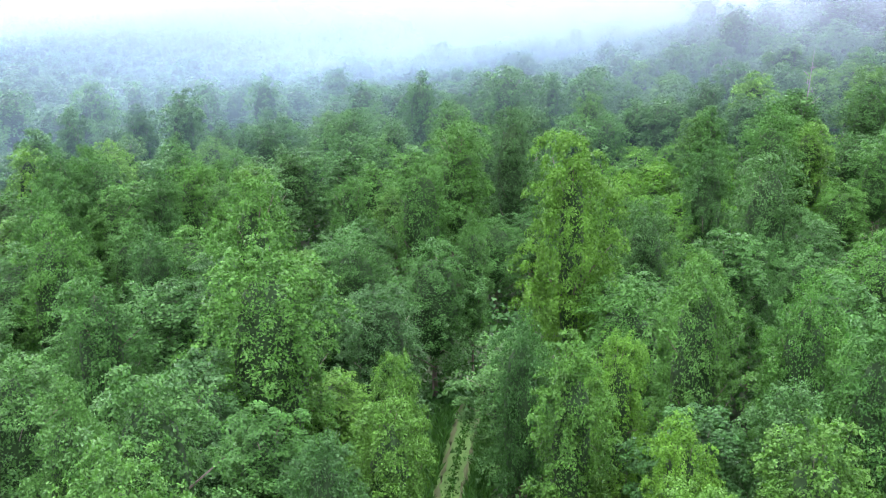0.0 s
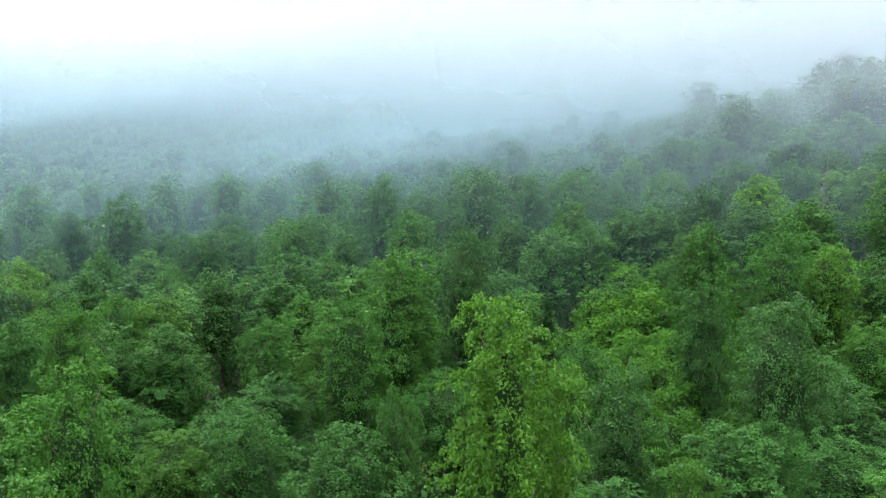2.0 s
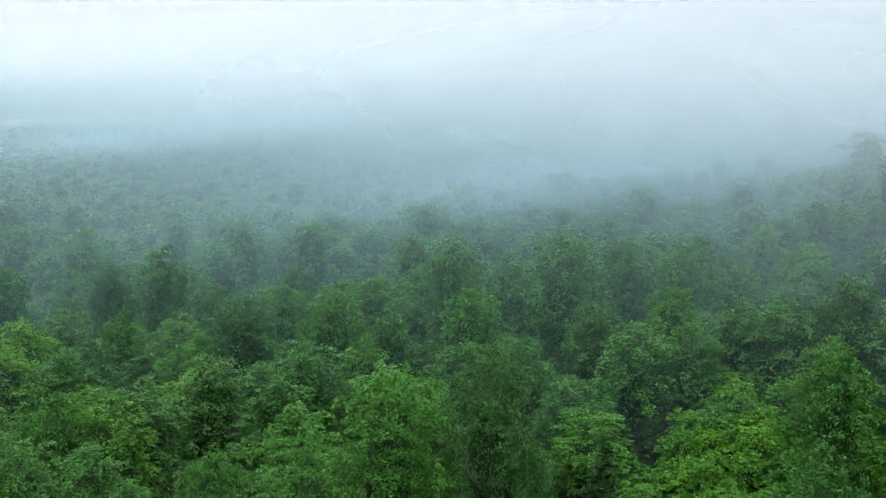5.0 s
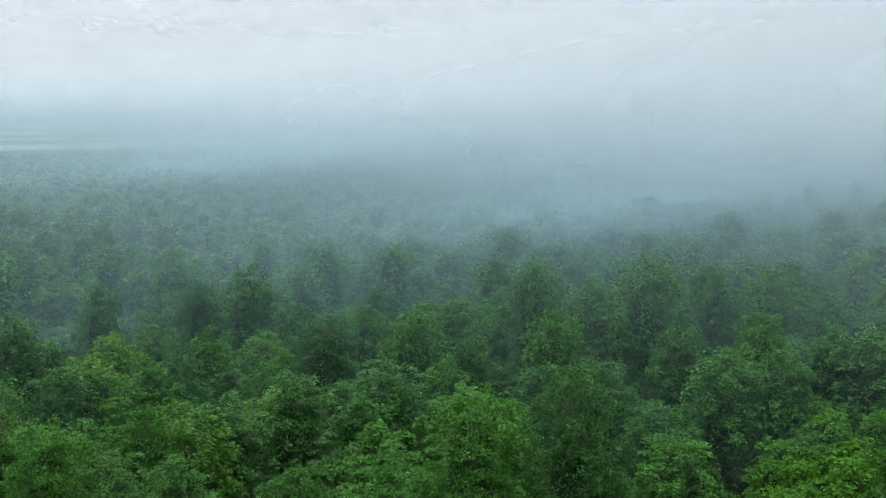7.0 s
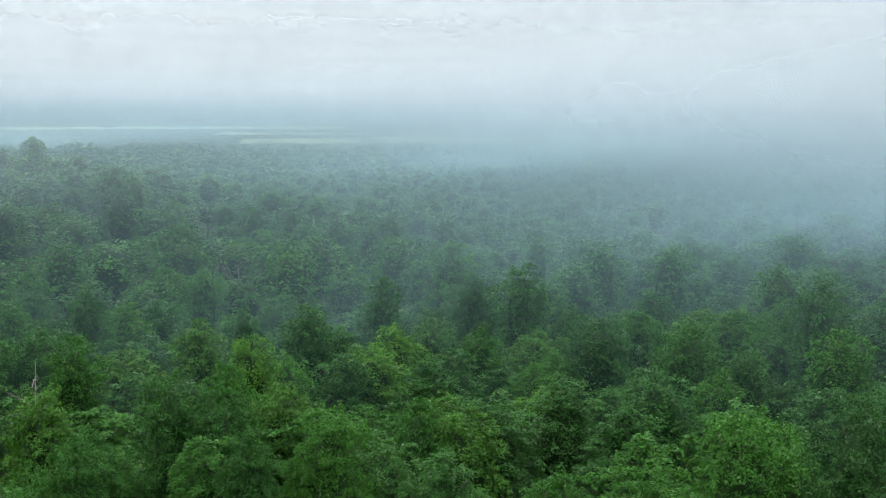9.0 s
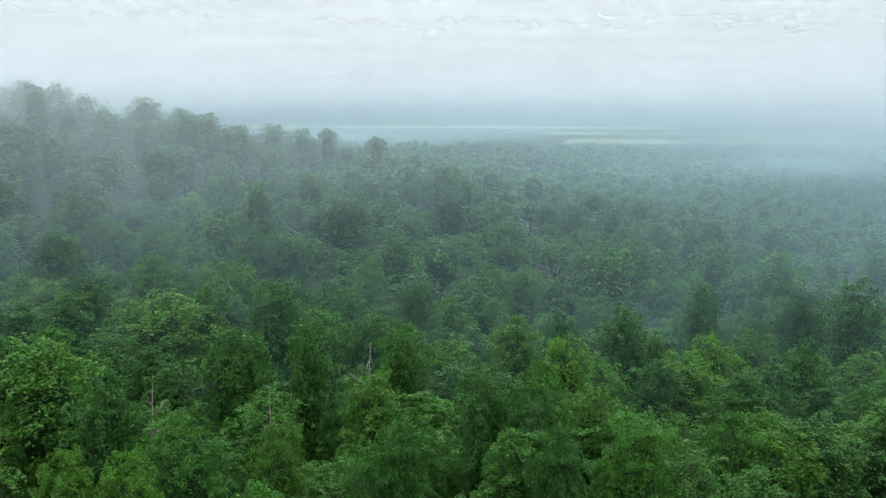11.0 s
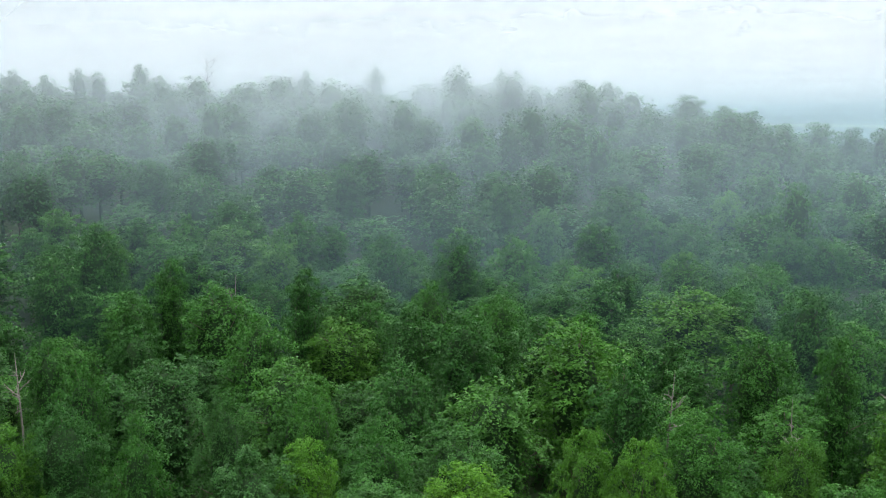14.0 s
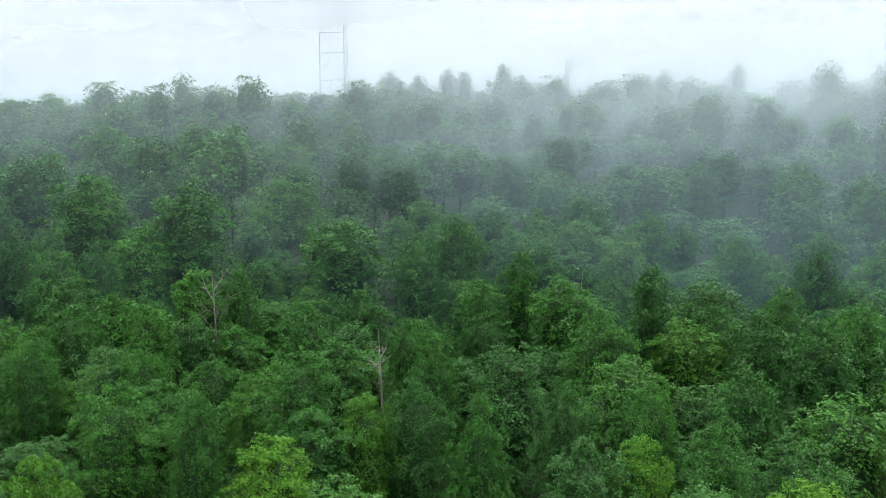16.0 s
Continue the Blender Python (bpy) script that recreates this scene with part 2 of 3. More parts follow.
def mesh_from(name, verts, tris, material, tone=None, inner=None):
    """A mesh from arrays of points and triangles, with an optional tone for each point."""
    me = bpy.data.meshes.new(name)
    verts, tris = np.asarray(verts, np.float32), np.asarray(tris, np.int32)
    me.vertices.add(len(verts))
    me.vertices.foreach_set("co", verts.ravel())
    me.loops.add(tris.size)
    me.loops.foreach_set("vertex_index", tris.ravel())
    me.polygons.add(len(tris))
    me.polygons.foreach_set("loop_start", np.arange(0, tris.size, 3, dtype=np.int32))
    if tone is not None:
        me.attributes.new("tone", "FLOAT", "POINT").data.foreach_set("value", np.asarray(tone, np.float32))
    me.update(calc_edges=True)
    me.validate()
    me.materials.append(material)
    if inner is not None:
        # faces from here on are the core, coloured dark as the crown's inner shade
        me.materials.append(CROWN_SHADE)
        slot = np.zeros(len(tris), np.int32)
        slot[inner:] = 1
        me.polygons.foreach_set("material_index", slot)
    return me


def join(pieces):
    """Joins (points, triangles) pieces into one pair of arrays."""
    vs, ts, at = [], [], 0
    for v, f in pieces:
        vs.append(v)
        ts.append(np.asarray(f) + at)
        at += len(v)
    return np.concatenate(vs), np.concatenate(ts)


def grid_sheet(xs, ys, height):
    """A sheet of triangles over two rows of coordinates."""
    gx, gy = np.meshgrid(xs, ys)
    v = np.stack([gx.ravel(), gy.ravel(), height(gx, gy).ravel()], 1)
    n, k = len(xs), len(ys)
    i = (np.arange(k - 1)[:, None] * n + np.arange(n - 1)).ravel()
    f = np.concatenate([np.stack([i, i + 1, i + n + 1], 1), np.stack([i, i + n + 1, i + n], 1)])
    return v, f


def spread(n, reach, bend=2.4):
    s = np.linspace(-1, 1, n)
    return np.sign(s) * reach * np.abs(s) ** bend


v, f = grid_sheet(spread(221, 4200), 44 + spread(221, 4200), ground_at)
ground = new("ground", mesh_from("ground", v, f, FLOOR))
tagged(ground, "leaf-littered forest floor rolling over hills and valley", "ground", kind="structure")


def tube(points, radii, sides=6):
    """A tapered round stem along points."""
    points = [np.asarray(p, float) for p in points]
    rings = []
    for i, (p, r) in enumerate(zip(points, radii)):
        way = points[min(i + 1, len(points) - 1)] - points[max(i - 1, 0)]
        way = way / (np.linalg.norm(way) + 1e-9)
        a = np.cross(way, (0.31, 0.95, 0.1))
        a = a / (np.linalg.norm(a) + 1e-9)
        b = np.cross(way, a)
        ang = np.arange(sides) * 2 * np.pi / sides
        rings.append(p + r * (np.cos(ang)[:, None] * a + np.sin(ang)[:, None] * b))
    vs = np.concatenate(rings + [points[-1][None]])
    fs = []
    for k in range(len(points) - 1):
        for s in range(sides):
            q, w = k * sides + s, k * sides + (s + 1) % sides
            fs += [(q, w, w + sides), (q, w + sides, q + sides)]
    end = len(vs) - 1
    fs += [((len(points) - 1) * sides + s, (len(points) - 1) * sides + (s + 1) % sides, end) for s in range(sides)]
    return vs, np.array(fs)


def ball(centre, r, squash=0.8):
    """A coarse rounded core that closes the inside of a clump of leaves."""
    p = np.array([(1, 0, 0), (0, 1, 0), (-1, 0, 0), (0, -1, 0), (0.2, 0.1, 1), (0, 0, -1)], float)
    f = np.array([(0, 1, 4), (1, 2, 4), (2, 3, 4), (3, 0, 4), (1, 0, 5), (2, 1, 5), (3, 2, 5), (0, 3, 5)])
    return p * (r, r, r * squash) + centre, f


def leaves(rng, at, normal, size, slim=0.62, plain=False):
    """A folded leaf spray at each point, lying across its normal, its tip hanging outwards."""
    n = len(at)
    normal = normal / np.linalg.norm(normal, axis=1, keepdims=True)
    side = np.cross(normal, rng.normal(size=(n, 3)))
    side /= np.linalg.norm(side, axis=1, keepdims=True) + 1e-9
    along = np.cross(side, normal)
    ln = size * rng.uniform(0.65, 1.35, (n, 1))
    wd = ln * slim * rng.uniform(0.75, 1.2, (n, 1))
    mid = at + along * ln * rng.uniform(0.3, 0.5, (n, 1))
    fold = ln * rng.uniform(-0.05, 0.22, (n, 1))
    tip = at + along * ln - normal * ln * rng.uniform(0.05, 0.35, (n, 1))
    v = np.stack([at, mid + side * wd * 0.5 - normal * fold, tip, mid - side * wd * 0.5 - normal * fold], 1).reshape(-1, 3)
    if plain:
        return v.reshape(n, 4, 3)[:, (1, 2, 3)].reshape(-1, 3), np.arange(3 * n).reshape(-1, 3)
    i = np.arange(n)[:, None] * 4
    f = np.concatenate([i + (0, 1, 2), i + (0, 2, 3)])
    return v, f


def profile(kind, u):
    """Half-width of a crown, as a share of its greatest, at a share u of the crown's height."""
    if kind == "round":
        return np.sqrt(np.clip(1 - ((u - 0.42) / 0.62) ** 2, 0.02, 1))
    if kind == "tall":
        return np.sqrt(np.clip(1 - ((u - 0.5) / 0.54) ** 2, 0.03, 1))
    if kind == "column":
        return np.clip((1 - u) ** 0.42 * (0.62 + 1.15 * u), 0.08, 1)
    return np.clip(1.02 - u, 0.05, 1) ** 0.85     # cone


def crown(rng, kind, height, radius, bottom, lobes, count, size, open_=0.0, plain=False):
    """Leaves and limb ends of a crown: flat-bottomed sprays of leaves, layer over layer round the outline, with a dark
    core that paints shade into the gaps.
    """
    deep = height - bottom
    i = np.arange(lobes)
    u = 0.02 + 0.97 * ((i + rng.uniform(0.1, 0.9, lobes)) / lobes) ** 0.85
    a = i * 2.39996 + rng.uniform(-0.5, 0.5, lobes)
    # the outline bulges where the main limbs reach out
    knots = rng.uniform(0, 2 * np.pi, 6)
    bulge = 1 + 0.11 * np.sin(2 * a + knots[0] + 4 * u) + 0.09 * np.sin(3 * a + knots[1] - 7 * u) + 0.07 * np.sin(9 * u + knots[2] + a)
    w = profile(kind, u) * radius * bulge
    r = w * np.where(u > 0.93, rng.uniform(0.1, 0.8, lobes), rng.uniform(0.56, 1.04, lobes))
    sizes = radius * rng.uniform(0.17, 0.36, lobes) * (75 / lobes) ** 0.45 * (0.62 + 0.38 * np.minimum(w / radius, 1))
    where = np.stack([r * np.cos(a), r * np.sin(a), bottom + u * deep - 0.5 * sizes + rng.normal(0, 0.03 * deep, lobes)], 1)
    own = rng.choice(lobes, count, p=sizes ** 2 / (sizes ** 2).sum())
    way = rng.normal(size=(count, 3))
    way /= np.linalg.norm(way, axis=1, keepdims=True)
    low = (way[:, 2] < -0.15) & (rng.uniform(size=count) < 0.85)
    way[low, 2] *= -1
    # each spray droops outwards at its rim and is ragged along it
    out = np.stack([np.cos(a), np.sin(a), 0 * a], 1)[own]
    # twig ends: small tufts that stand out of the spray
    tufts = rng.normal(size=(lobes, 8, 3)) + (0, 0, 0.55)
    tufts /= np.linalg.norm(tufts, axis=2, keepdims=True)
    tuft = tufts[own, rng.integers(8, size=count)] * rng.uniform(0.80, 0.96, (count, 1))
    at = where[own] + (tuft * (1.08, 1.08, 0.78) + way * rng.uniform(0.5, 1.0, (count, 1)) * (0.42, 0.42, 0.28)) * sizes[own][:, None]
    at[:, 2] -= 0.16 * sizes[own] * np.clip((way * out).sum(1), -0.3, 1)
    normal = way * 0.55 + tuft * 0.25 + rng.normal(size=(count, 3)) * 0.36 + (0, 0, 0.55)
    # leaves deeper in, that close the creases
    n = count // 5
    uu = 0.03 + 0.9 * rng.uniform(size=n) ** 0.8
    aa = rng.uniform(0, 2 * np.pi, n)
    rr = profile(kind, uu) * radius * np.where(uu > 0.85, rng.uniform(0.1, 0.6, n), rng.uniform(0.52, 0.76, n))
    at[:n] = np.stack([rr * np.cos(aa), rr * np.sin(aa), bottom + uu * deep - 0.06 * deep], 1)
    normal[:n] = np.stack([np.cos(aa), np.sin(aa), 0.3 + uu], 1) + rng.normal(size=(n, 3)) * 0.4
    pieces = [leaves(rng, at, normal, size, plain=plain, slim=0.95 if plain else 0.7)]
    # a closed core, coloured as shade, so that gaps in the crown read dark
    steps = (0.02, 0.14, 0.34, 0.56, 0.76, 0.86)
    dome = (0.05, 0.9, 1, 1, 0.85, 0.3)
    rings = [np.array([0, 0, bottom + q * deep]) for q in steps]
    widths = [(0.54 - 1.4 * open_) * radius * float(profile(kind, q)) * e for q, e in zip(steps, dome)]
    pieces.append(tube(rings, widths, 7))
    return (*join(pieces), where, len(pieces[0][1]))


def stem(rng, height, thick, ends, limbs=7, sides=7):
    """A trunk that tapers and wavers, with limbs out to the lobes of the crown."""
    wav = [rng.uniform(-0.25, 0.25, 2) * k for k in (0, 0.6, 1, 1.2, 0.8)]
    pts = [(w[0], w[1], h * height) for w, h in zip(wav, (-0.05, 0.2, 0.45, 0.68, 0.9))]
    pieces = [tube(pts, [thick * k for k in (1.35, 1.0, 0.8, 0.52, 0.14)], sides)]
    pick = rng.permutation(len(ends))[:limbs]
    for i in pick:
        e = np.array(ends[i])
        z0 = max(0.22 * height, e[2] - rng.uniform(0.12, 0.22) * height)
        s = np.array([wav[2][0], wav[2][1], z0])
        m = s * 0.5 + e * 0.5 + (0, 0, 0.05 * height * rng.uniform(-0.6, 0.6))
        pieces.append(tube([s, m, e], [thick * 0.42, thick * 0.26, thick * 0.08], 5))
    return join(pieces)


# name: outline, crown's half-width, bare trunk, lobes, leaf material, openness, for a tree of 18 m
KINDS = {
    "broad": ("round", 4.5, 5.0, 74, LEAF, 0.0, "full-crowned green broadleaf tree on the forest slope", "broadleaf_tree"),
    "tall": ("tall", 4.0, 5.2, 76, LEAF, 0.06, "tall open-crowned broadleaf tree rising above its neighbours", "tall_tree"),
    "tulip": ("tall", 4.0, 5.6, 70, LEAF_AIRY, 0.2, "very tall bright green tree with an airy open crown", "airy_tall_tree"),
    "column": ("column", 3.5, 4.0, 70, LEAF, 0.02, "narrow upright green forest tree with a pointed crown", "narrow_tree"),
    "yellow": ("round", 4.2, 5.8, 72, LEAF_YELLOW, 0.04, "bright yellow-green broadleaf tree in young leaf", "yellow_green_tree"),
    "grey": ("round", 4.4, 5.0, 74, LEAF_GREY, 0.0, "grey-green broadleaf tree with pale dense leaves", "grey_green_tree"),
    "cone": ("cone", 3.2, 1.0, 70, LEAF_CONE, 0.0, "dark conical tree with dense dull green foliage", "conical_tree"),
    "sapling": ("column", 1.9, 0.8, 24, LEAF_YOUNG, 0.05, "light green sapling in a dense young thicket", "sapling"),
}


def tree_model(kind, seed, count, size, plain=False):
    """One tree with its parts, to be copied: an Empty at its foot, a trunk and a crown."""
    outline, radius, bottom, lobes, leaf, open_, label, name = KINDS[kind]
    rng = np.random.default_rng(seed)
    h = 9.0 if kind == "sapling" else 18.0
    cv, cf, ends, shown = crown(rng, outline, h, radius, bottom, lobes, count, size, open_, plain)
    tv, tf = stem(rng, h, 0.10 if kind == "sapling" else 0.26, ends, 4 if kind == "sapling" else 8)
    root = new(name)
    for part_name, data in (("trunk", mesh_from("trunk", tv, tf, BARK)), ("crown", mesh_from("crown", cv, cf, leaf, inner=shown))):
        part = new(part_name, data)
        part.parent = root
    tagged(root, label, "tree", {"sapling": "saplings of the thicket"}.get(kind, "trees of the forest"))
    return root


MODELS = {}
for k, kind in enumerate(KINDS):
    young = kind == "sapling"
    MODELS[kind] = (
        [tree_model(kind, 10 * k + j, 5200 if young else 36000 if kind == "tulip" else 26000, 0.20 if kind == "tulip" else 0.22, True) for j in range(1 if kind == "tulip" else 3)],
        [tree_model(kind, 10 * k + 5 + j, 2600 if young else 12000, 0.32, True) for j in range(1 if kind == "tulip" else 3)],
    )
USED = set()
PLACED = []
HEIGHT = {"sapling": 9.0}


def plant(kind, x, y, top, wide=None, turn=None):
    """Plants a tree whose top reaches the given height and whose crown is about so wide."""
    foot = float(ground_at(x, y))
    tall = max(top - foot, 3.0)
    k = tall / HEIGHT.get(kind, 18.0)
    broad = k if wide is None else wide / (2 * KINDS[kind][1])
    near = min(math.hypot(x - 15, y - 44), math.hypot(x - 1, y)) < 72
    models = MODELS[kind][0 if near else 1]
    model = models[int(abs(x * 7.3 + y * 3.1)) % len(models)]
    m = pose(x, y, foot - 0.1, 0, 0, (x * 47 + y * 91) % 360 if turn is None else turn) @ Matrix.Diagonal((broad, broad, k, 1))
    if model.name not in USED:
        USED.add(model.name)
        model.matrix_basis = m
        made = model
    else:
        made = copy_thing(model, pose(0, 0, 0))
        made.matrix_basis = m
    PLACED.append((x, y, broad * KINDS[kind][1]))
    return made


# ---------------------------------------------------------------- trees that stand out along the flight
for spot in (
    (9.4, 67.2, 30.7, 6.8),
):
    plant("tulip", *spot)

for spot in (
    (-13.1, 67.9, 27.4, 6.0), (-21.0, 58.0, 23.5, 6.0), (1.7, 102.5, 26.0, 7.2), (-9.5, 100.8, 20.5, 4.8), (-47.5, 36.0, 24.3, 4.4),
    (-24.9, 97.2, 23.2, 5.7), (-33.5, 95.3, 23.8, 5.6), (-36.7, 94.0, 24.4, 5.7), (-52.2, 71.0, 25.0, 5.4), (-56.3, 20.5, 25.2, 6.5),
    (-36.1, 99.5, 23.8, 4.4), (-63.5, 70.6, 25.2, 9.0), (-54.6, 90.0, 25.0, 4.4), (-68.0, 61.7, 25.7, 6.8), (-72.2, 16.2, 25.3, 5.7),
    (-87.8, 48.7, 26.2, 5.2), (-77.0, 100.3, 24.0, 6.7), (9.8, 154.0, 25.9, 8.5), (-97.0, 34.3, 26.5, 5.1), (-101.3, 12.4, 29.2, 10.8),
):
    plant("tall", *spot)

for spot in (
    (-107.5, 24.7, 29.0, 6.3), (-111.2, 70.2, 26.6, 7.2), (-58.0, 152.8, 20.0, 6.0), (-43.7, 165.4, 21.2, 7.6), (-51.6, 167.0, 18.4, 6.5),
):
    plant("tall", *spot)

for spot in (
    (17.4, 44.0, 22.5, 5.0), (15.4, 54.7, 25.4, 5.3), (-4.6, 39.6, 22.0, 4.0), (-12.0, 38.7, 25.5, 6.5), (-11.0, 32.0, 25.0, 5.3),
    (-16.8, 42.0, 23.0, 4.5), (16.6, 77.0, 23.7, 5.2), (2.8, 80.0, 21.3, 3.5), (28.6, 84.7, 25.8, 6.6), (-46.9, 43.1, 21.7, 6.6),
    (7.7, 107.0, 26.6, 6.2), (-57.8, 41.0, 22.6, 4.4), (-57.7, 61.9, 22.5, 8.3), (-67.5, 35.9, 23.1, 7.1), (-62.7, 1.4, 22.8, 7.6),
    (46.5, 129.0, 25.5, 7.0), (41.8, 136.0, 24.0, 8.0), (13.2, 143.2, 21.5, 5.8), (-7.3, 141.3, 20.0, 5.7), (33.5, 146.9, 23.6, 7.0),
):
    plant("grey", *spot)

for spot in (
    (-96.8, 55.4, 23.9, 9.5), (37.1, 159.7, 23.9, 6.8), (-86.6, 117.5, 19.6, 6.3), (-79.6, 128.6, 18.7, 6.4), (-52.7, 157.0, 16.0, 6.6),
    (-121.4, 40.3, 27.2, 9.9), (-60.0, 176.5, 15.0, 7.5), (-141.9, 41.6, 29.3, 9.6), (-139.5, 90.6, 26.1, 7.2), (-132.5, 111.8, 23.9, 7.2),
    (-167.9, 241.9, 15.9, 8.9), (-177.4, 271.6, 16.5, 11.5),
):
    plant("grey", *spot)

for spot in (
    (22.7, 46.0, 25.0, 6.0), (22.5, 38.0, 23.0, 5.0), (21.5, 54.0, 24.3, 5.0), (5.2, 55.0, 21.7, 4.0), (-10.0, 56.0, 26.0, 8.4),
    (25.0, 75.0, 21.5, 4.4), (-8.3, 72.2, 17.1, 6.0), (-0.4, 77.6, 19.7, 7.3), (16.0, 89.5, 21.8, 5.0), (-22.0, 73.5, 22.0, 5.0),
    (-28.0, 69.0, 24.0, 6.0), (26.0, 95.2, 24.7, 5.4), (-2.0, 97.2, 23.0, 7.0), (-32.1, 79.4, 22.8, 4.4), (35.0, 105.0, 26.2, 6.8),
    (-49.4, 51.8, 22.3, 5.7), (-35.7, 86.1, 22.7, 4.9), (-44.6, 73.2, 23.1, 6.6), (-49.7, 14.6, 23.2, 5.0), (-56.8, 47.8, 22.9, 4.6),
):
    plant("broad", *spot)

for spot in (
    (-55.6, 30.0, 23.1, 5.9), (-25.0, 108.7, 20.6, 4.4), (-61.6, 55.2, 23.3, 6.3), (-66.7, 29.6, 23.4, 4.4), (-62.1, 4.6, 23.3, 5.0),
    (-72.7, 63.7, 24.2, 5.6), (17.7, 135.0, 21.5, 8.4), (-61.9, -5.9, 23.7, 5.2), (-75.1, 25.4, 23.4, 4.7), (-17.5, 131.2, 16.7, 6.8),
    (-66.6, 89.5, 22.8, 6.9), (-78.4, 44.0, 24.0, 6.4), (22.6, 137.5, 21.1, 5.5), (-58.4, 103.4, 22.3, 5.8), (-80.3, 68.5, 24.5, 5.6),
    (-75.0, -1.0, 24.2, 6.3), (1.0, 144.3, 22.2, 7.5), (-72.6, -7.6, 24.5, 6.3), (-13.6, 142.5, 21.0, 7.0), (-86.8, 62.1, 24.8, 5.3),
):
    plant("broad", *spot)

for spot in (
    (-92.8, 39.6, 24.1, 9.1), (-92.1, 30.7, 24.2, 5.5), (-87.4, 3.8, 25.6, 5.0), (22.6, 156.0, 25.4, 7.7), (29.0, 158.0, 22.9, 7.0),
    (-3.6, 157.5, 24.6, 7.2), (-32.0, 150.6, 14.0, 6.5), (-86.3, -17.8, 27.8, 6.7), (-64.4, 132.6, 18.9, 5.3), (-102.3, 21.3, 26.4, 6.7),
    (-90.0, -14.4, 28.0, 5.4), (-96.4, -11.8, 28.6, 9.1), (-88.6, 115.5, 20.4, 7.1), (-91.3, -25.8, 28.9, 6.4), (-102.4, -8.4, 33.8, 12.2),
    (-112.7, 26.1, 27.8, 5.0), (-99.8, 108.9, 22.1, 8.2), (-117.3, 61.4, 25.4, 6.7), (-106.7, 99.8, 23.6, 7.5), (-90.1, 131.0, 18.7, 6.1),
):
    plant("broad", *spot)

for spot in (
    (-117.2, 79.6, 24.6, 7.7), (-104.9, -23.6, 34.7, 11.5), (-127.3, 50.1, 27.7, 7.1), (-105.4, 134.1, 19.4, 6.7), (-36.0, 186.0, 12.0, 7.5),
    (-128.6, -4.5, 32.3, 11.0), (-34.0, 191.0, 14.4, 8.0), (-95.5, 158.3, 16.6, 7.1), (-120.9, 129.3, 22.4, 8.1), (-100.8, 155.1, 17.1, 8.0),
    (-124.5, 125.1, 23.3, 8.1), (-66.0, 185.0, 20.4, 10.0), (-137.7, 106.3, 25.2, 9.2), (-151.1, 86.2, 29.4, 7.6), (-152.9, 6.8, 35.6, 7.6),
    (-145.9, 105.9, 28.7, 11.5), (-143.6, -24.2, 39.9, 11.5), (-94.5, 179.2, 14.5, 6.8), (-159.0, 26.5, 34.0, 8.7), (-152.2, -11.2, 37.3, 8.8),
):
    plant("broad", *spot)

for spot in (
    (-164.2, 60.3, 32.1, 8.0), (-162.9, 76.9, 31.9, 10.0), (-91.2, 190.6, 12.6, 11.1), (-146.5, 133.1, 25.6, 8.2), (-91.7, 199.4, 11.8, 6.3),
    (-151.5, -44.7, 39.6, 11.5), (-175.8, 105.4, 34.1, 10.0), (-174.2, 115.9, 33.3, 9.0), (-191.9, -12.8, 41.7, 10.7), (-129.6, 211.1, 14.6, 9.8),
    (-202.5, -26.2, 44.0, 7.6), (-214.3, -57.0, 44.7, 8.3), (-134.0, 248.5, 11.1, 11.2), (-222.2, -45.6, 45.7, 9.8), (-217.6, -82.2, 45.1, 8.8),
    (-226.4, -76.0, 46.4, 8.2), (-212.4, -102.0, 44.3, 9.0), (-169.3, 282.6, 13.5, 10.0), (-255.1, -116.5, 46.0, 10.4),
):
    plant("broad", *spot)

for spot in (
    (11.5, 41.0, 22.0, 4.0), (16.4, 37.5, 23.4, 6.0), (10.2, 51.0, 22.4, 4.0), (10.4, 34.5, 22.4, 5.0), (-2.0, 43.0, 22.0, 4.5),
    (-2.0, 50.5, 21.0, 3.5), (18.5, 66.6, 22.4, 3.4), (-41.6, 67.9, 22.5, 4.4), (-37.4, 9.6, 22.5, 4.8), (-47.8, 46.7, 21.8, 4.9),
    (-44.7, 65.3, 22.3, 4.4), (-44.7, 22.3, 22.1, 6.4), (-40.8, 78.1, 22.7, 4.4), (-53.8, 26.3, 22.5, 5.0), (-45.1, 89.5, 22.6, 5.6),
    (-21.9, 110.8, 19.2, 7.0), (32.7, 127.0, 23.0, 5.0), (-28.5, 119.0, 17.4, 7.0), (-49.8, 117.5, 20.2, 6.1), (-60.2, 120.8, 20.0, 6.6),
):
    plant("yellow", *spot)

for spot in (
    (-85.9, 91.2, 22.7, 11.3), (-47.9, 140.3, 17.0, 7.1), (-44.7, 143.0, 13.5, 6.0), (-48.0, 148.6, 16.4, 6.2), (-153.4, 129.6, 26.3, 6.3),
):
    plant("yellow", *spot)

for spot in (
    (7.1, 45.6, 24.0, 4.5), (-32.0, 82.0, 24.1, 4.4), (-26.1, 90.4, 23.2, 4.4), (30.7, 114.7, 25.4, 5.0), (16.8, 156.8, 24.7, 4.4),
    (-55.6, 134.1, 19.9, 7.0), (-125.6, 94.4, 25.9, 7.5),
):
    plant("column", *spot)

for spot in (
    (14.9, 108.2, 20.7, 4.6),
):
    plant("cone", *spot)

# ---------------------------------------------------------------- the trees of the sapling thicket and the rest of the near wood
fill = random.Random(5)


def free_spot(x, y, room):
    return all((x - px) ** 2 + (y - py) ** 2 > (0.62 * pr + room) ** 2 for px, py, pr in PLACED)


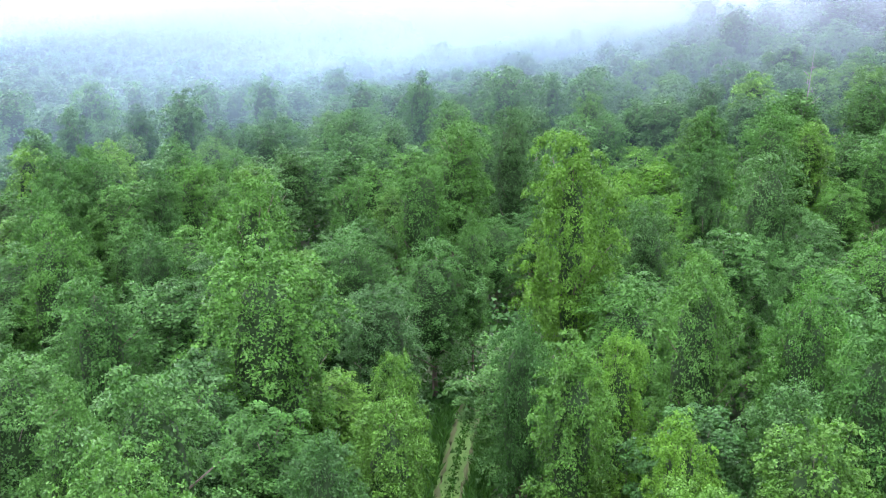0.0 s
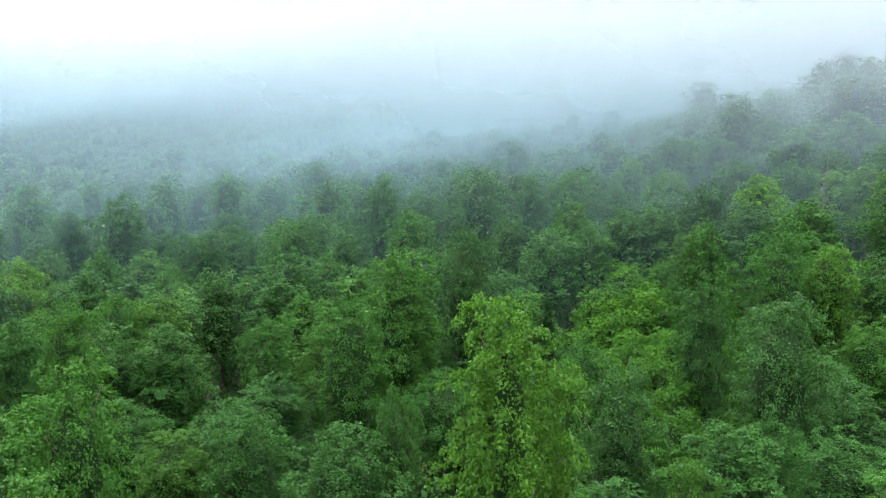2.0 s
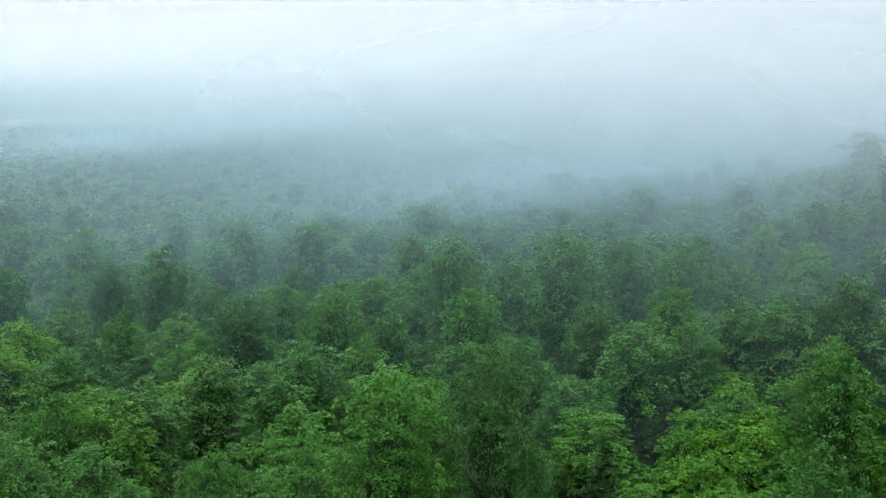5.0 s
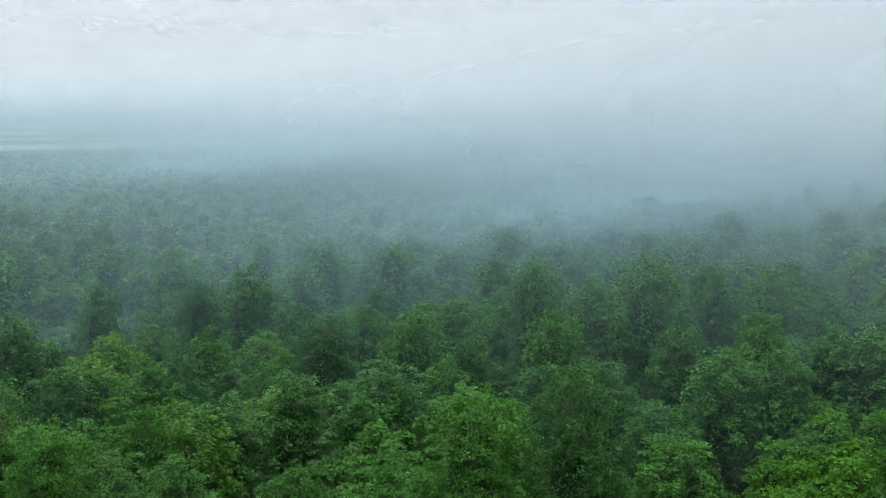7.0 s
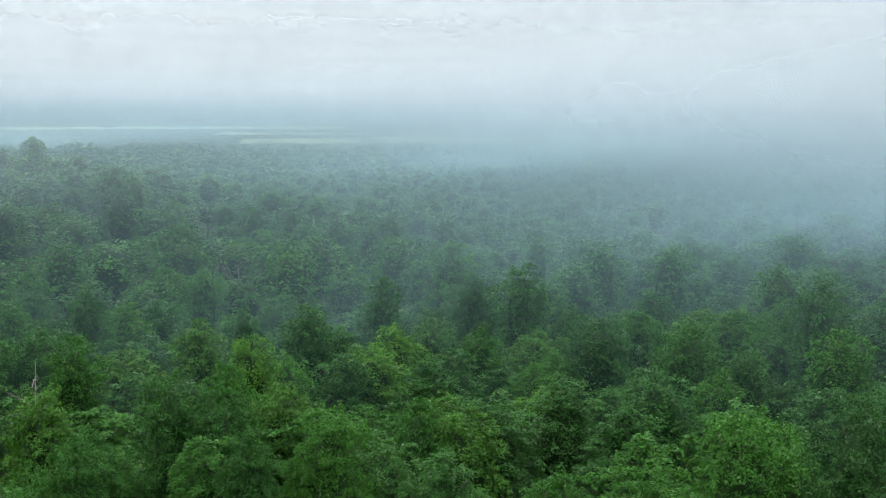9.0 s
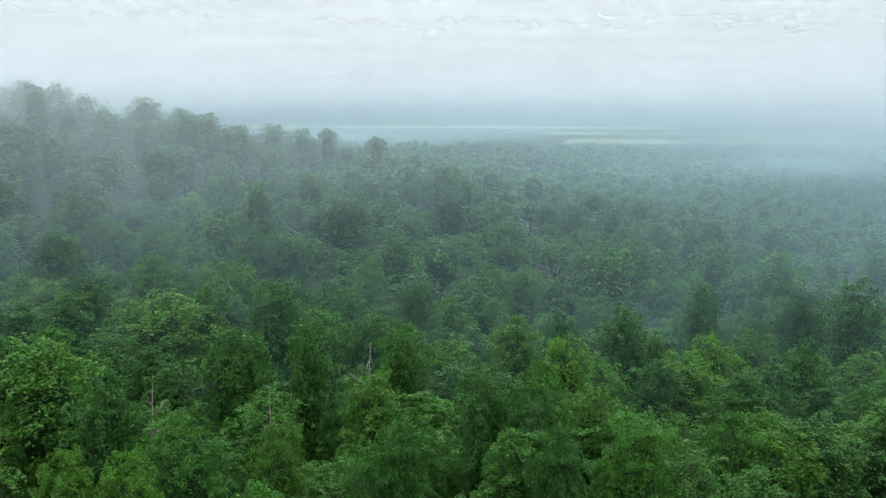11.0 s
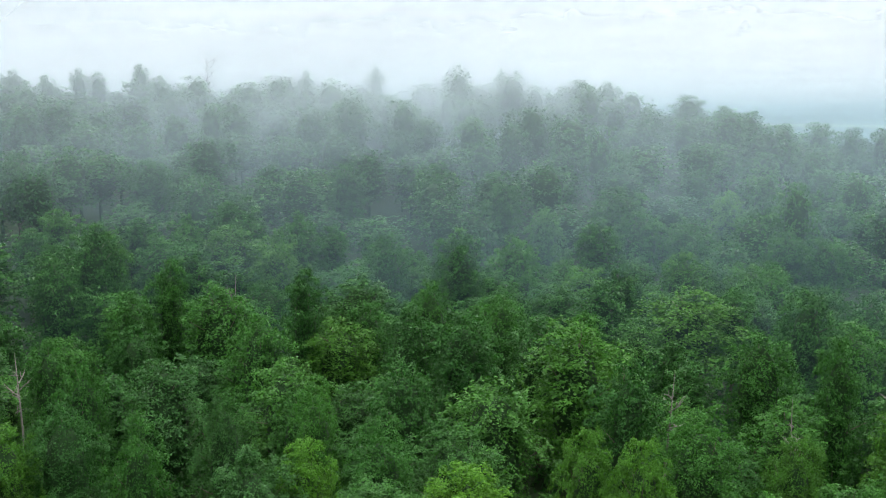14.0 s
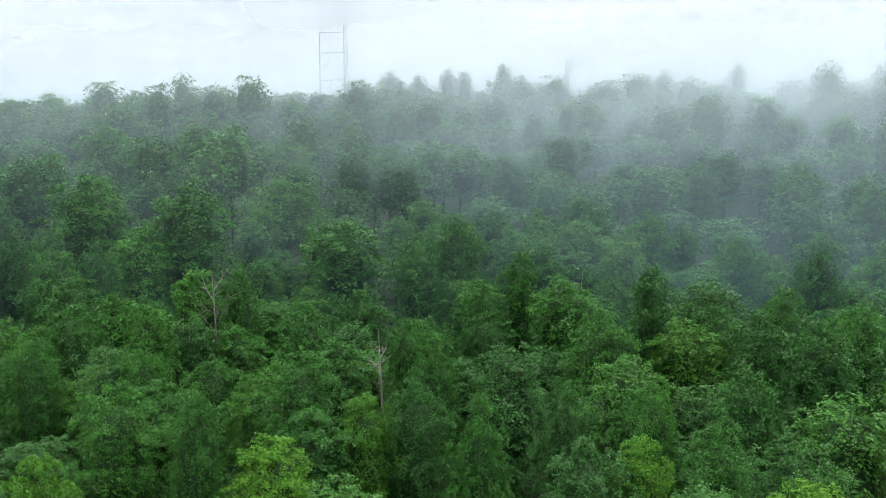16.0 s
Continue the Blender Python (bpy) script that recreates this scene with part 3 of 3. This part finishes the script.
def bearing(x, y):
    """Degrees west of north, from the bend in the flight."""
    return math.degrees(math.atan2(-(x - 15), y - 44))


def on_track(x, y):
    return abs(x - track_x(y)) < (5.2 if y < 62 else 3.6) and y < 72


def track_x(y):
    return 0.0 + 0.11 * (y - 55) + 0.0006 * (y - 55) ** 2


# the light green thicket on the eastern slope
count = 0
while count < 150:
    a, b = fill.uniform(0, 1), fill.uniform(-1, 1)
    x, y = 18 + 13 * a + 7 * b, 85 + 50 * a - 2.0 * b
    if free_spot(x, y, 0.35):
        plant("sapling", x, y, float(ground_at(x, y)) + fill.uniform(6.0, 9.5), fill.uniform(2.8, 4.6))
        count += 1

# trees that stand up from the crest of the western ridge
for spot in (
    (-263.9, -17, 51, 7.4), (-267.5, -9.2, 50, 6.2), (-270.9, -1.6, 51.5, 6.2), (-272.6, 3.1, 50.7, 6.5), (-275, 14.3, 53.1, 6.2),
    (-277.4, 19, 49.9, 6.2), (-254.1, 58.6, 50.2, 6.2), (-259.4, 77.8, 51.6, 6.2), (-261.4, -23.5, 47.1, 6.4), (-253.7, 53.9, 49.1, 7.0),
    (-268.3, 100.8, 50.4, 8.6), (-242.8, 109.3, 50.4, 6.9), (-255.4, 133.9, 47.9, 11.7), (-260, 144.9, 47.4, 9.8), (-255, 167.6, 43.5, 11.7),
    (-240.1, 171.1, 40.9, 9.5),
):
    plant("broad", *spot)
for spot in (
    (-215.4, 174.8, 36.5, 6.9), (-255.2, 209.6, 35.3, 11.7), (-249.6, 216.5, 33.9, 8.2), (-247.6, 224.9, 33.4, 8.2), (-245, 242.2, 30.8, 8.5),
    (-225.8, 170.3, 37.9, 6.2),
):
    plant("tall", *spot)

# neighbours that close the canopy
tries = 0
while len(PLACED) < 830 and tries < 30000:
    tries += 1
    d = 24 + 128 * math.sqrt(fill.random())
    a = math.radians(fill.uniform(-48, 130))
    x, y = 15 - d * math.sin(a), 44 + d * math.cos(a)
    if fill.random() < 0.16:
        x, y = fill.uniform(-34, 36), fill.uniform(24, 72)
    if on_track(x, y) or not free_spot(x, y, 2.8):
        continue
    if 84 < y < 136 and abs(x - 18 - 0.26 * (y - 85)) < 8:
        continue
    kind = fill.choices(("broad", "tall", "column", "yellow", "grey", "cone"), (38, 16, 18, 7, 20, 1))[0]
    plant(kind, x, y, float(ground_at(x, y)) + fill.uniform(9.0, 15.5), fill.uniform(5.6, 8.2))

# the woods that the flight leaves behind, round the open start of the track
count = 0
while count < 70:
    x, y = fill.uniform(-48, 55), fill.uniform(-48, 27)
    if abs(x - track_x(y)) < 5.5 or not free_spot(x, y, 2.6):
        continue
    kind = fill.choices(("broad", "tall", "column", "yellow", "grey"), (30, 18, 22, 12, 18))[0]
    plant(kind, x, y, float(ground_at(x, y)) + fill.uniform(9.0, 15.0), fill.uniform(5.8, 8.4))
    count += 1

for kind in MODELS:
    for level in MODELS[kind]:
        for model in level:
            if model.name not in USED:
                for o in (*model.children_recursive, model):
                    bpy.data.objects.remove(o)


# ---------------------------------------------------------------- the farther woods
def small_tree(rng, outline, count, size, core):
    """Points and triangles of a whole tree of unit scale, 18 m tall, for the far woods."""
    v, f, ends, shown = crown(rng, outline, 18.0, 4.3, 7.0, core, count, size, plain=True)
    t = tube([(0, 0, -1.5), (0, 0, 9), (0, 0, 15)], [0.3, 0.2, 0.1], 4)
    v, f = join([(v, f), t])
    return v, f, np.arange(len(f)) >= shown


def far_woods(name, label, spots, models, seed):
    rng = np.random.default_rng(seed)
    vs, fs, tones, dark, at = [], [], [], [], 0
    for x, y, h, w in spots:
        v, f, inside = models[rng.integers(len(models))]
        a = rng.uniform(0, 2 * np.pi)
        c, s = math.cos(a) * w / 8.6, math.sin(a) * w / 8.6
        v = v @ np.array([[c, s, 0], [-s, c, 0], [0, 0, h / 18.0]]) + (x, y, float(ground_at(x, y)))
        vs.append(v)
        fs.append(f + at)
        dark.append(inside)
        tones.append(np.full(len(v), rng.uniform(0, 0.9) ** 1.1))
        at += len(v)
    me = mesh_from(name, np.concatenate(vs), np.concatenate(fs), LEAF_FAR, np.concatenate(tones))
    # cores of the far crowns get the same painted shade
    me.materials.append(CROWN_SHADE)
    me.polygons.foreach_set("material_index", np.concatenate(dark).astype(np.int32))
    ob = new(name, me)
    return tagged(ob, label, "woods", kind="stuff")


rng = np.random.default_rng(77)
MID = [small_tree(rng, o, 2300, 0.50, 60) for o in ("round", "round", "tall", "round", "column", "round")]
FAR = [small_tree(rng, o, 420, 1.05, 22) for o in ("round", "round", "round")]
LAST = [small_tree(rng, o, 90, 2.2, 10) for o in ("round", "tall")]


class Spots:
    """Scatters trees with room between them."""

    def __init__(self):
        self.cells = {}

    def put(self, x, y, room):
        i, j = int(x // 8), int(y // 8)
        for a in (i - 1, i, i + 1):
            for b in (j - 1, j, j + 1):
                for px, py in self.cells.get((a, b), ()):
                    if (px - x) ** 2 + (py - y) ** 2 < room * room:
                        return False
        self.cells.setdefault((i, j), []).append((x, y))
        return True


grid = Spots()
for px, py, pr in PLACED:
    grid.put(px, py, 0.1)
mid, far, last, behind = [], [], [], []
for k in range(60000):
    d = 20 + 880 * fill.random() ** 0.75
    a = fill.uniform(-180, 180)
    seen = -52 < a < 132
    x, y = 15 - d * math.sin(math.radians(a)), 44 + d * math.cos(math.radians(a))
    if on_track(x, y) or (-50 < x < 57 and -50 < y < 50) or (seen and d < 150):
        continue
    room = 7.6 if d < 320 else 8.6
    if not seen:
        room = 9.0
        if d > 260:
            continue
    if d > 560 and noise.noise((x * 0.006, y * 0.006, 3.3)) < -0.12:
        continue
    if not grid.put(x, y, room):
        continue
    tall = fill.choice((1, 1, 1, 1.25)) * fill.uniform(9.5, 17.5)
    wide = fill.uniform(7.5, 12.0)
    if d > 270:
        tall = fill.uniform(9.0, 16.0)
    where = behind if not seen else mid if d < 270 else far if d < 520 else last
    where.append((x, y, tall, wide))
far_woods("hillside_woods", "dense green broadleaf woods covering the misty hillsides", mid, MID, 1)
far_woods("valley_woods", "hazy green broadleaf woods filling the valley", far, FAR, 2)
far_woods("distant_woods", "blue-grey distant woods fading into the mist", last, LAST, 3)
far_woods("woods_round_the_clearing", "green broadleaf woods round the start of the track", behind, FAR, 4)


# low growth under the trees: humps of shrub between the trunks
und = np.random.default_rng(9)
hn = 5400
d, a = 18 + 110 * und.random(hn) ** 0.6, np.radians(und.uniform(-50, 130, hn))
hx, hy = 15 - d * np.sin(a), 44 + d * np.cos(a)
k = und.random(hn) < 0.25
hx, hy = np.where(k, und.uniform(-35, 40, hn), hx), np.where(k, und.uniform(26, 80, hn), hy)
keep = ~((np.abs(hx - track_x(hy)) < 3.4) & (hy < 76))
hx, hy = hx[keep], hy[keep]
hn = len(hx)
hr = und.uniform(1.0, 2.3, hn)
tall = und.uniform(1.2, 4.6, hn)
own = und.integers(hn, size=165000)
way = und.normal(size=(len(own), 3))
way[:, 2] = np.abs(way[:, 2])
way /= np.linalg.norm(way, axis=1, keepdims=True)
at = np.stack([hx[own], hy[own], ground_at(hx, hy)[own]], 1) + way * np.stack([hr[own], hr[own], tall[own]], 1) * und.uniform(0.8, 1.1, (len(own), 1))
v, f = leaves(und, at, way + und.normal(size=way.shape) * 0.35, 0.62, plain=True, slim=0.95)
under = new("undergrowth", mesh_from("undergrowth", v, f, LEAF_FAR, np.repeat(und.uniform(0.1, 0.8, hn)[own], 3)))
tagged(under, "low leafy undergrowth of shrubs and ferns beneath the trees", "undergrowth", kind="stuff")


# ---------------------------------------------------------------- the grassy forest track
def ribbon(half, offset, lift, y0=-120.0, y1=80.0, step=1.0, ragged=0.0, seed=0):
    r = np.random.default_rng(seed)
    ys = np.arange(y0, y1, step)
    xs = track_x(ys) + offset
    cols = []
    for s in (-1, -0.4, 0.4, 1):
        px = xs + s * half + r.uniform(-ragged, ragged, len(ys))
        cols.append(np.stack([px, ys, ground_at(px, ys) + lift * (1.0 if abs(s) < 1 else 0.2)], 1))
    v = np.stack(cols, 1).reshape(-1, 3)
    i = (np.arange(len(ys) - 1)[:, None] * 4 + np.arange(3)).ravel()
    return v, np.concatenate([np.stack([i, i + 1, i + 5], 1), np.stack([i, i + 5, i + 4], 1)])


track = new("track", mesh_from("track", *ribbon(2.7, 0, 0.10, ragged=0.4), GRASS))
tagged(track, "grassy double-rutted forest track leading into the trees", "track", kind="structure")
for off, s in ((-0.85, 1), (0.85, 2)):
    rut = new("rut", mesh_from("rut", *ribbon(0.26, off, 0.13, ragged=0.16, seed=s, step=0.6), DIRT))
    rut.parent = track
    rut["label"] = "worn earth wheel rut"

n = 16000
gr = np.random.default_rng(21)
gy = gr.uniform(25, 80, n)
side = gr.choice((-1.0, 1.0), n)
gx = track_x(gy) + side * (1.2 + np.abs(gr.normal(0, 0.9, n)))
m = gr.random(n) < 0.12
gx = np.where(m, track_x(gy) + gr.normal(0, 0.22, n), gx)
root = np.stack([gx, gy, ground_at(gx, gy) + 0.05], 1)
lean = np.stack([gr.normal(0, 0.35, n), gr.normal(0, 0.35, n), np.ones(n)], 1)
ln = (gr.uniform(0.3, 0.9, n) * np.where(m, 0.4, 1))[:, None]
across = np.stack([gr.normal(size=n), gr.normal(size=n), np.zeros(n)], 1) * 0.09
v = np.stack([root - across, root + across, root + lean * ln], 1).reshape(-1, 3)
grass = new("verge_grass", mesh_from("verge_grass", v, np.arange(3 * n).reshape(-1, 3), LEAF_FAR, np.repeat(gr.uniform(0.5, 0.95, n), 3)))
tagged(grass, "tall green grass along the verges of the track", "grass", kind="stuff")


# ---------------------------------------------------------------- dead trees
def dead_tree(x, y, top, spread_, seed, limbs=7, low=0.45):
    """A bare bleached tree: a trunk and forked, crooked branches."""
    r = np.random.default_rng(seed)
    foot = float(ground_at(x, y))
    h = top - foot
    root = new("dead_tree")
    root.matrix_basis = pose(x, y, foot - 0.1)
    lean = r.uniform(-0.04, 0.04, 2) * h
    trunk = new("trunk", mesh_from("trunk", *tube([(0, 0, 0), (lean[0] * 0.3, lean[1] * 0.2, h * 0.4), (lean[0], lean[1], h * 0.72), (lean[0] * 1.5, lean[1] * 1.6, h)], [0.18, 0.12, 0.07, 0.015], 7), DEAD))
    trunk.parent = root
    for k in range(limbs):
        u = low + (0.92 - low) * k / limbs
        a = k * 2.4 + r.uniform(-0.5, 0.5)
        ln = spread_ * (1.1 - 0.5 * u) * r.uniform(0.6, 1.1)
        s = np.array([lean[0] * u, lean[1] * u, h * u])
        way = np.array([math.cos(a), math.sin(a), r.uniform(0.35, 1.0)])
        mid_ = s + way * ln * 0.5 + r.normal(0, 0.18, 3)
        end = mid_ + (way + r.normal(0, 0.3, 3)) * ln * 0.5
        pieces = [tube([s, mid_, end], [0.055, 0.035, 0.01], 5)]
        for q in range(3):
            b = s + (mid_ - s) * r.uniform(0.6, 1.0)
            e = b + (way * 0.6 + r.normal(0, 0.5, 3)) * ln * 0.4
            pieces.append(tube([b, (b + e) / 2 + r.normal(0, 0.1, 3), e], [0.05, 0.035, 0.012], 4))
        limb = new("branch", mesh_from("branch", *join(pieces), DEAD))
        limb.parent = root
    return tagged(root, "bare bleached dead tree standing among green crowns", "dead tree", "dead trees of the forest")


dead_tree(-84.7, 2.2, 25.8, 5.0, 4, 10, 0.5)
dead_tree(-67.8, 24.6, 23.8, 2.2, 3, 6, 0.7)
dead_tree(-94.9, 40.9, 25.0, 3.0, 5, 6, 0.6)
dead_tree(-51.7, 73.5, 23.9, 2.2, 8, 6, 0.7)
dead_tree(-45.3, 80.6, 23.4, 1.6, 6, 5, 0.7)
dead_tree(-50.7, 92.6, 23.4, 3.0, 7, 7, 0.6)
dead_tree(-99.1, 170.0, 16.6, 6.5, 9, 9, 0.55)
dead_tree(-21.6, 287.7, 8.0, 6.0, 11, 9, 0.4)
dead_tree(-31.0, 289.0, 8.0, 5.5, 12, 8, 0.4)
dead_tree(48.4, 176.3, 25.5, 2.4, 13, 6, 0.6)
dead_tree(45.5, 126.6, 31.0, 1.8, 14, 6, 0.6)
dead_tree(-248.2, 34.2, 55.4, 4.0, 31, 16, 0.5)


# ---------------------------------------------------------------- the lattice pylon on the ridge
def bar(a, b, r=0.09):
    return tube([a, b], [r, r], 4)


def lattice_leg(cx, cy, h, w0, w1, bays):
    """One leg of the pylon: a slim braced mast."""
    pieces = []
    corner = [(-1, -1), (1, -1), (1, 1), (-1, 1)]
    at = lambda k, c: (cx + c[0] * (w0 + (w1 - w0) * k / bays), cy + c[1] * (w0 + (w1 - w0) * k / bays), h * k / bays)
    for c in corner:
        pieces.append(bar(at(0, c), at(bays, c), 0.07))
    for k in range(bays):
        for i in range(4):
            c, e = corner[i], corner[(i + 1) % 4]
            pieces.append(bar(at(k, c), at(k + 1, e), 0.035))
            pieces.append(bar(at(k + 1, c), at(k + 1, e), 0.035))
    return join(pieces)


def pylon(x, y, turn, h=46.0, half=3.7):
    root = new("pylon")
    root.matrix_basis = pose(x, y, float(ground_at(x, y)) - 0.3, 0, 0, turn)
    parts = []
    parts.append(("braced_leg", lattice_leg(half, 0, h, 0.62, 0.35, 20)))
    parts.append(("slim_leg", tube([(-half, 0, 0), (-half + 0.9, 0, h)], [0.13, 0.10], 8)))
    for z0 in (8.5, 16.0, 23.3, 28.6, 34.5, 40.0):
        k = z0 / h
        l, r = -half + 0.9 * k, half - 0.2 * k
        parts.append(("crossbar", bar((l, 0, z0), (r, 0, z0), 0.09)))
        mid_ = (l + r) / 2
        parts.append(("brace", bar((l, 0, z0 - 6.2), (mid_, 0, z0), 0.06)))
        parts.append(("brace", bar((r, 0, z0 - 6.2), (mid_, 0, z0), 0.06)))
    parts.append(("top_arm", bar((-half - 7, 0, h), (half + 7, 0, h), 0.2)))
    for px in (-half - 6, 0, half + 6):
        parts.append(("insulator", tube([(px, 0, h), (px, 0, h - 2.4)], [0.12, 0.12], 6)))
    for nme, (v, f) in parts:
        p = new(nme, mesh_from(nme, v, f, STEEL))
        p.parent = root
    return tagged(root, "grey steel lattice power pylon rising into fog on the ridge", "pylon")


pylon(-249.0, -29.6, 106)


# ---------------------------------------------------------------- far fields and a farm roof
def field(cx, cy, lx, ly, turn, label):
    c, s = math.cos(radians(turn)), math.sin(radians(turn))
    v, f = grid_sheet(np.linspace(-lx, lx, 12), np.linspace(-ly, ly, 6), lambda gx, gy: 0 * gx)
    wob = 1 + 0.08 * np.sin(v[:, 0] * 0.05) * np.cos(v[:, 1] * 0.07 + v[:, 0] * 0.02)
    v[:, 1] *= wob
    v = np.stack([cx + c * v[:, 0] - s * v[:, 1], cy + s * v[:, 0] + c * v[:, 1], 0 * v[:, 0] - 10.8], 1)
    ob = new("field", mesh_from("field", v, f, FIELD))
    return tagged(ob, label, "field", "far fields", kind="structure")


field(-715, 1000, 95, 60, 38, "pale green hay field among far woods")
field(-850, 1180, 150, 45, 35, "grey-green pasture beyond a far hedge")
field(-620, 1120, 110, 55, 32, "yellowish hay field at the edge of far woods")
field(-1130, 1300, 190, 70, 40, "misty pasture near the horizon")
field(-1400, 1000, 200, 60, 50, "misty pasture near the horizon")


def far_house(x, y, turn):
    """A low white farm building with a pitched roof, far off."""
    root = new("farm_building")
    root.matrix_basis = pose(x, y, -11, 0, 0, turn)
    box = [(-9, -4, 0), (9, -4, 0), (9, 4, 0), (-9, 4, 0), (-9, -4, 4), (9, -4, 4), (9, 4, 4), (-9, 4, 4), (-9, 0, 6.2), (9, 0, 6.2)]
    wall = new("wall", mesh_from("wall", box, [(0, 1, 5), (0, 5, 4), (1, 2, 6), (1, 6, 5), (2, 3, 7), (2, 7, 6), (3, 0, 4), (3, 4, 7), (4, 8, 7), (5, 6, 9)], PALE_METAL))
    slab = []
    for s in (-1, 1):
        v = np.array([(-9.6, s * 4.7, 3.75), (9.6, s * 4.7, 3.75), (9.6, 0, 6.3), (-9.6, 0, 6.3), (-9.6, s * 4.7, 4.0), (9.6, s * 4.7, 4.0), (9.6, 0, 6.6), (-9.6, 0, 6.6)])
        slab.append((v, [(0, 1, 2), (0, 2, 3), (4, 5, 6), (4, 6, 7), (0, 1, 5), (0, 5, 4), (1, 2, 6), (1, 6, 5), (3, 0, 4), (3, 4, 7)]))
    roof = new("roof", mesh_from("roof", *join(slab), PALE_METAL))
    for p in (wall, roof):
        p.parent = root
    return tagged(root, "low white farm building with a pitched metal roof", "farm building")


far_house(-1042, 784, 40)


# ---------------------------------------------------------------- fog
def fog_rings():
    """Veils of thin fog, one behind the other, in rings centred on the flight to suit its views, that waver like
    drifting banks.
    """
    radii = [104 * 1.205 ** k for k in range(18)]
    vs, fs, spans, fades, at = [], [], [], [], 0
    seg, ups = 120, 44
    for k, r in enumerate(radii):
        span = (radii[k + 1] - radii[k - 1]) / 2 if 0 < k < len(radii) - 1 else 12 if k == 0 else 1000
        span *= 1.0 if r < 500 else 1.5
        ang = np.linspace(0, 2 * np.pi, seg, endpoint=False)
        top = 64 + 0.45 * r
        scale = 12 + 0.10 * r if r < 330 else 14 + 0.05 * r
        hs = -28 + (top + 28) * np.linspace(0, 1, ups) ** 1.6
        ga, gh = np.meshgrid(ang, hs)
        rr = r * (1 + 0.03 * np.sin(ga * 3 + k * 1.7) + 0.02 * np.sin(ga * 7 + k)) + 0.01 * r * np.sin(gh * 0.11 + ga * 9 + k)
        vs.append(np.stack([(8 + rr * np.cos(ga)).ravel(), (26 + rr * np.sin(ga)).ravel(), gh.ravel()], 1))
        i = np.arange(ups - 1)[:, None] * seg + np.arange(seg)
        j = np.arange(ups - 1)[:, None] * seg + (np.arange(seg) + 1) % seg
        i, j = i.ravel(), j.ravel()
        fs.append(np.concatenate([np.stack([i, j, j + seg], 1), np.stack([i, j + seg, i + seg], 1)]) + at)
        spans.append(np.full(seg * ups, float(span)))
        over = np.maximum(gh.ravel() - 38, 0) / scale
        fades.append(np.exp(-over * over / (1 + over)) * (1 - smooth(0.6 * top, top - 2, gh.ravel())))
        at += seg * ups
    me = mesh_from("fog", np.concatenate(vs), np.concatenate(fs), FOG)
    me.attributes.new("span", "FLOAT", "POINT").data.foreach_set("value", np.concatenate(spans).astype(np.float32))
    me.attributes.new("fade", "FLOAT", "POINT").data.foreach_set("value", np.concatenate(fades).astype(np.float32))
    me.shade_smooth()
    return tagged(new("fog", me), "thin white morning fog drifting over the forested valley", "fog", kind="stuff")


fog_rings()
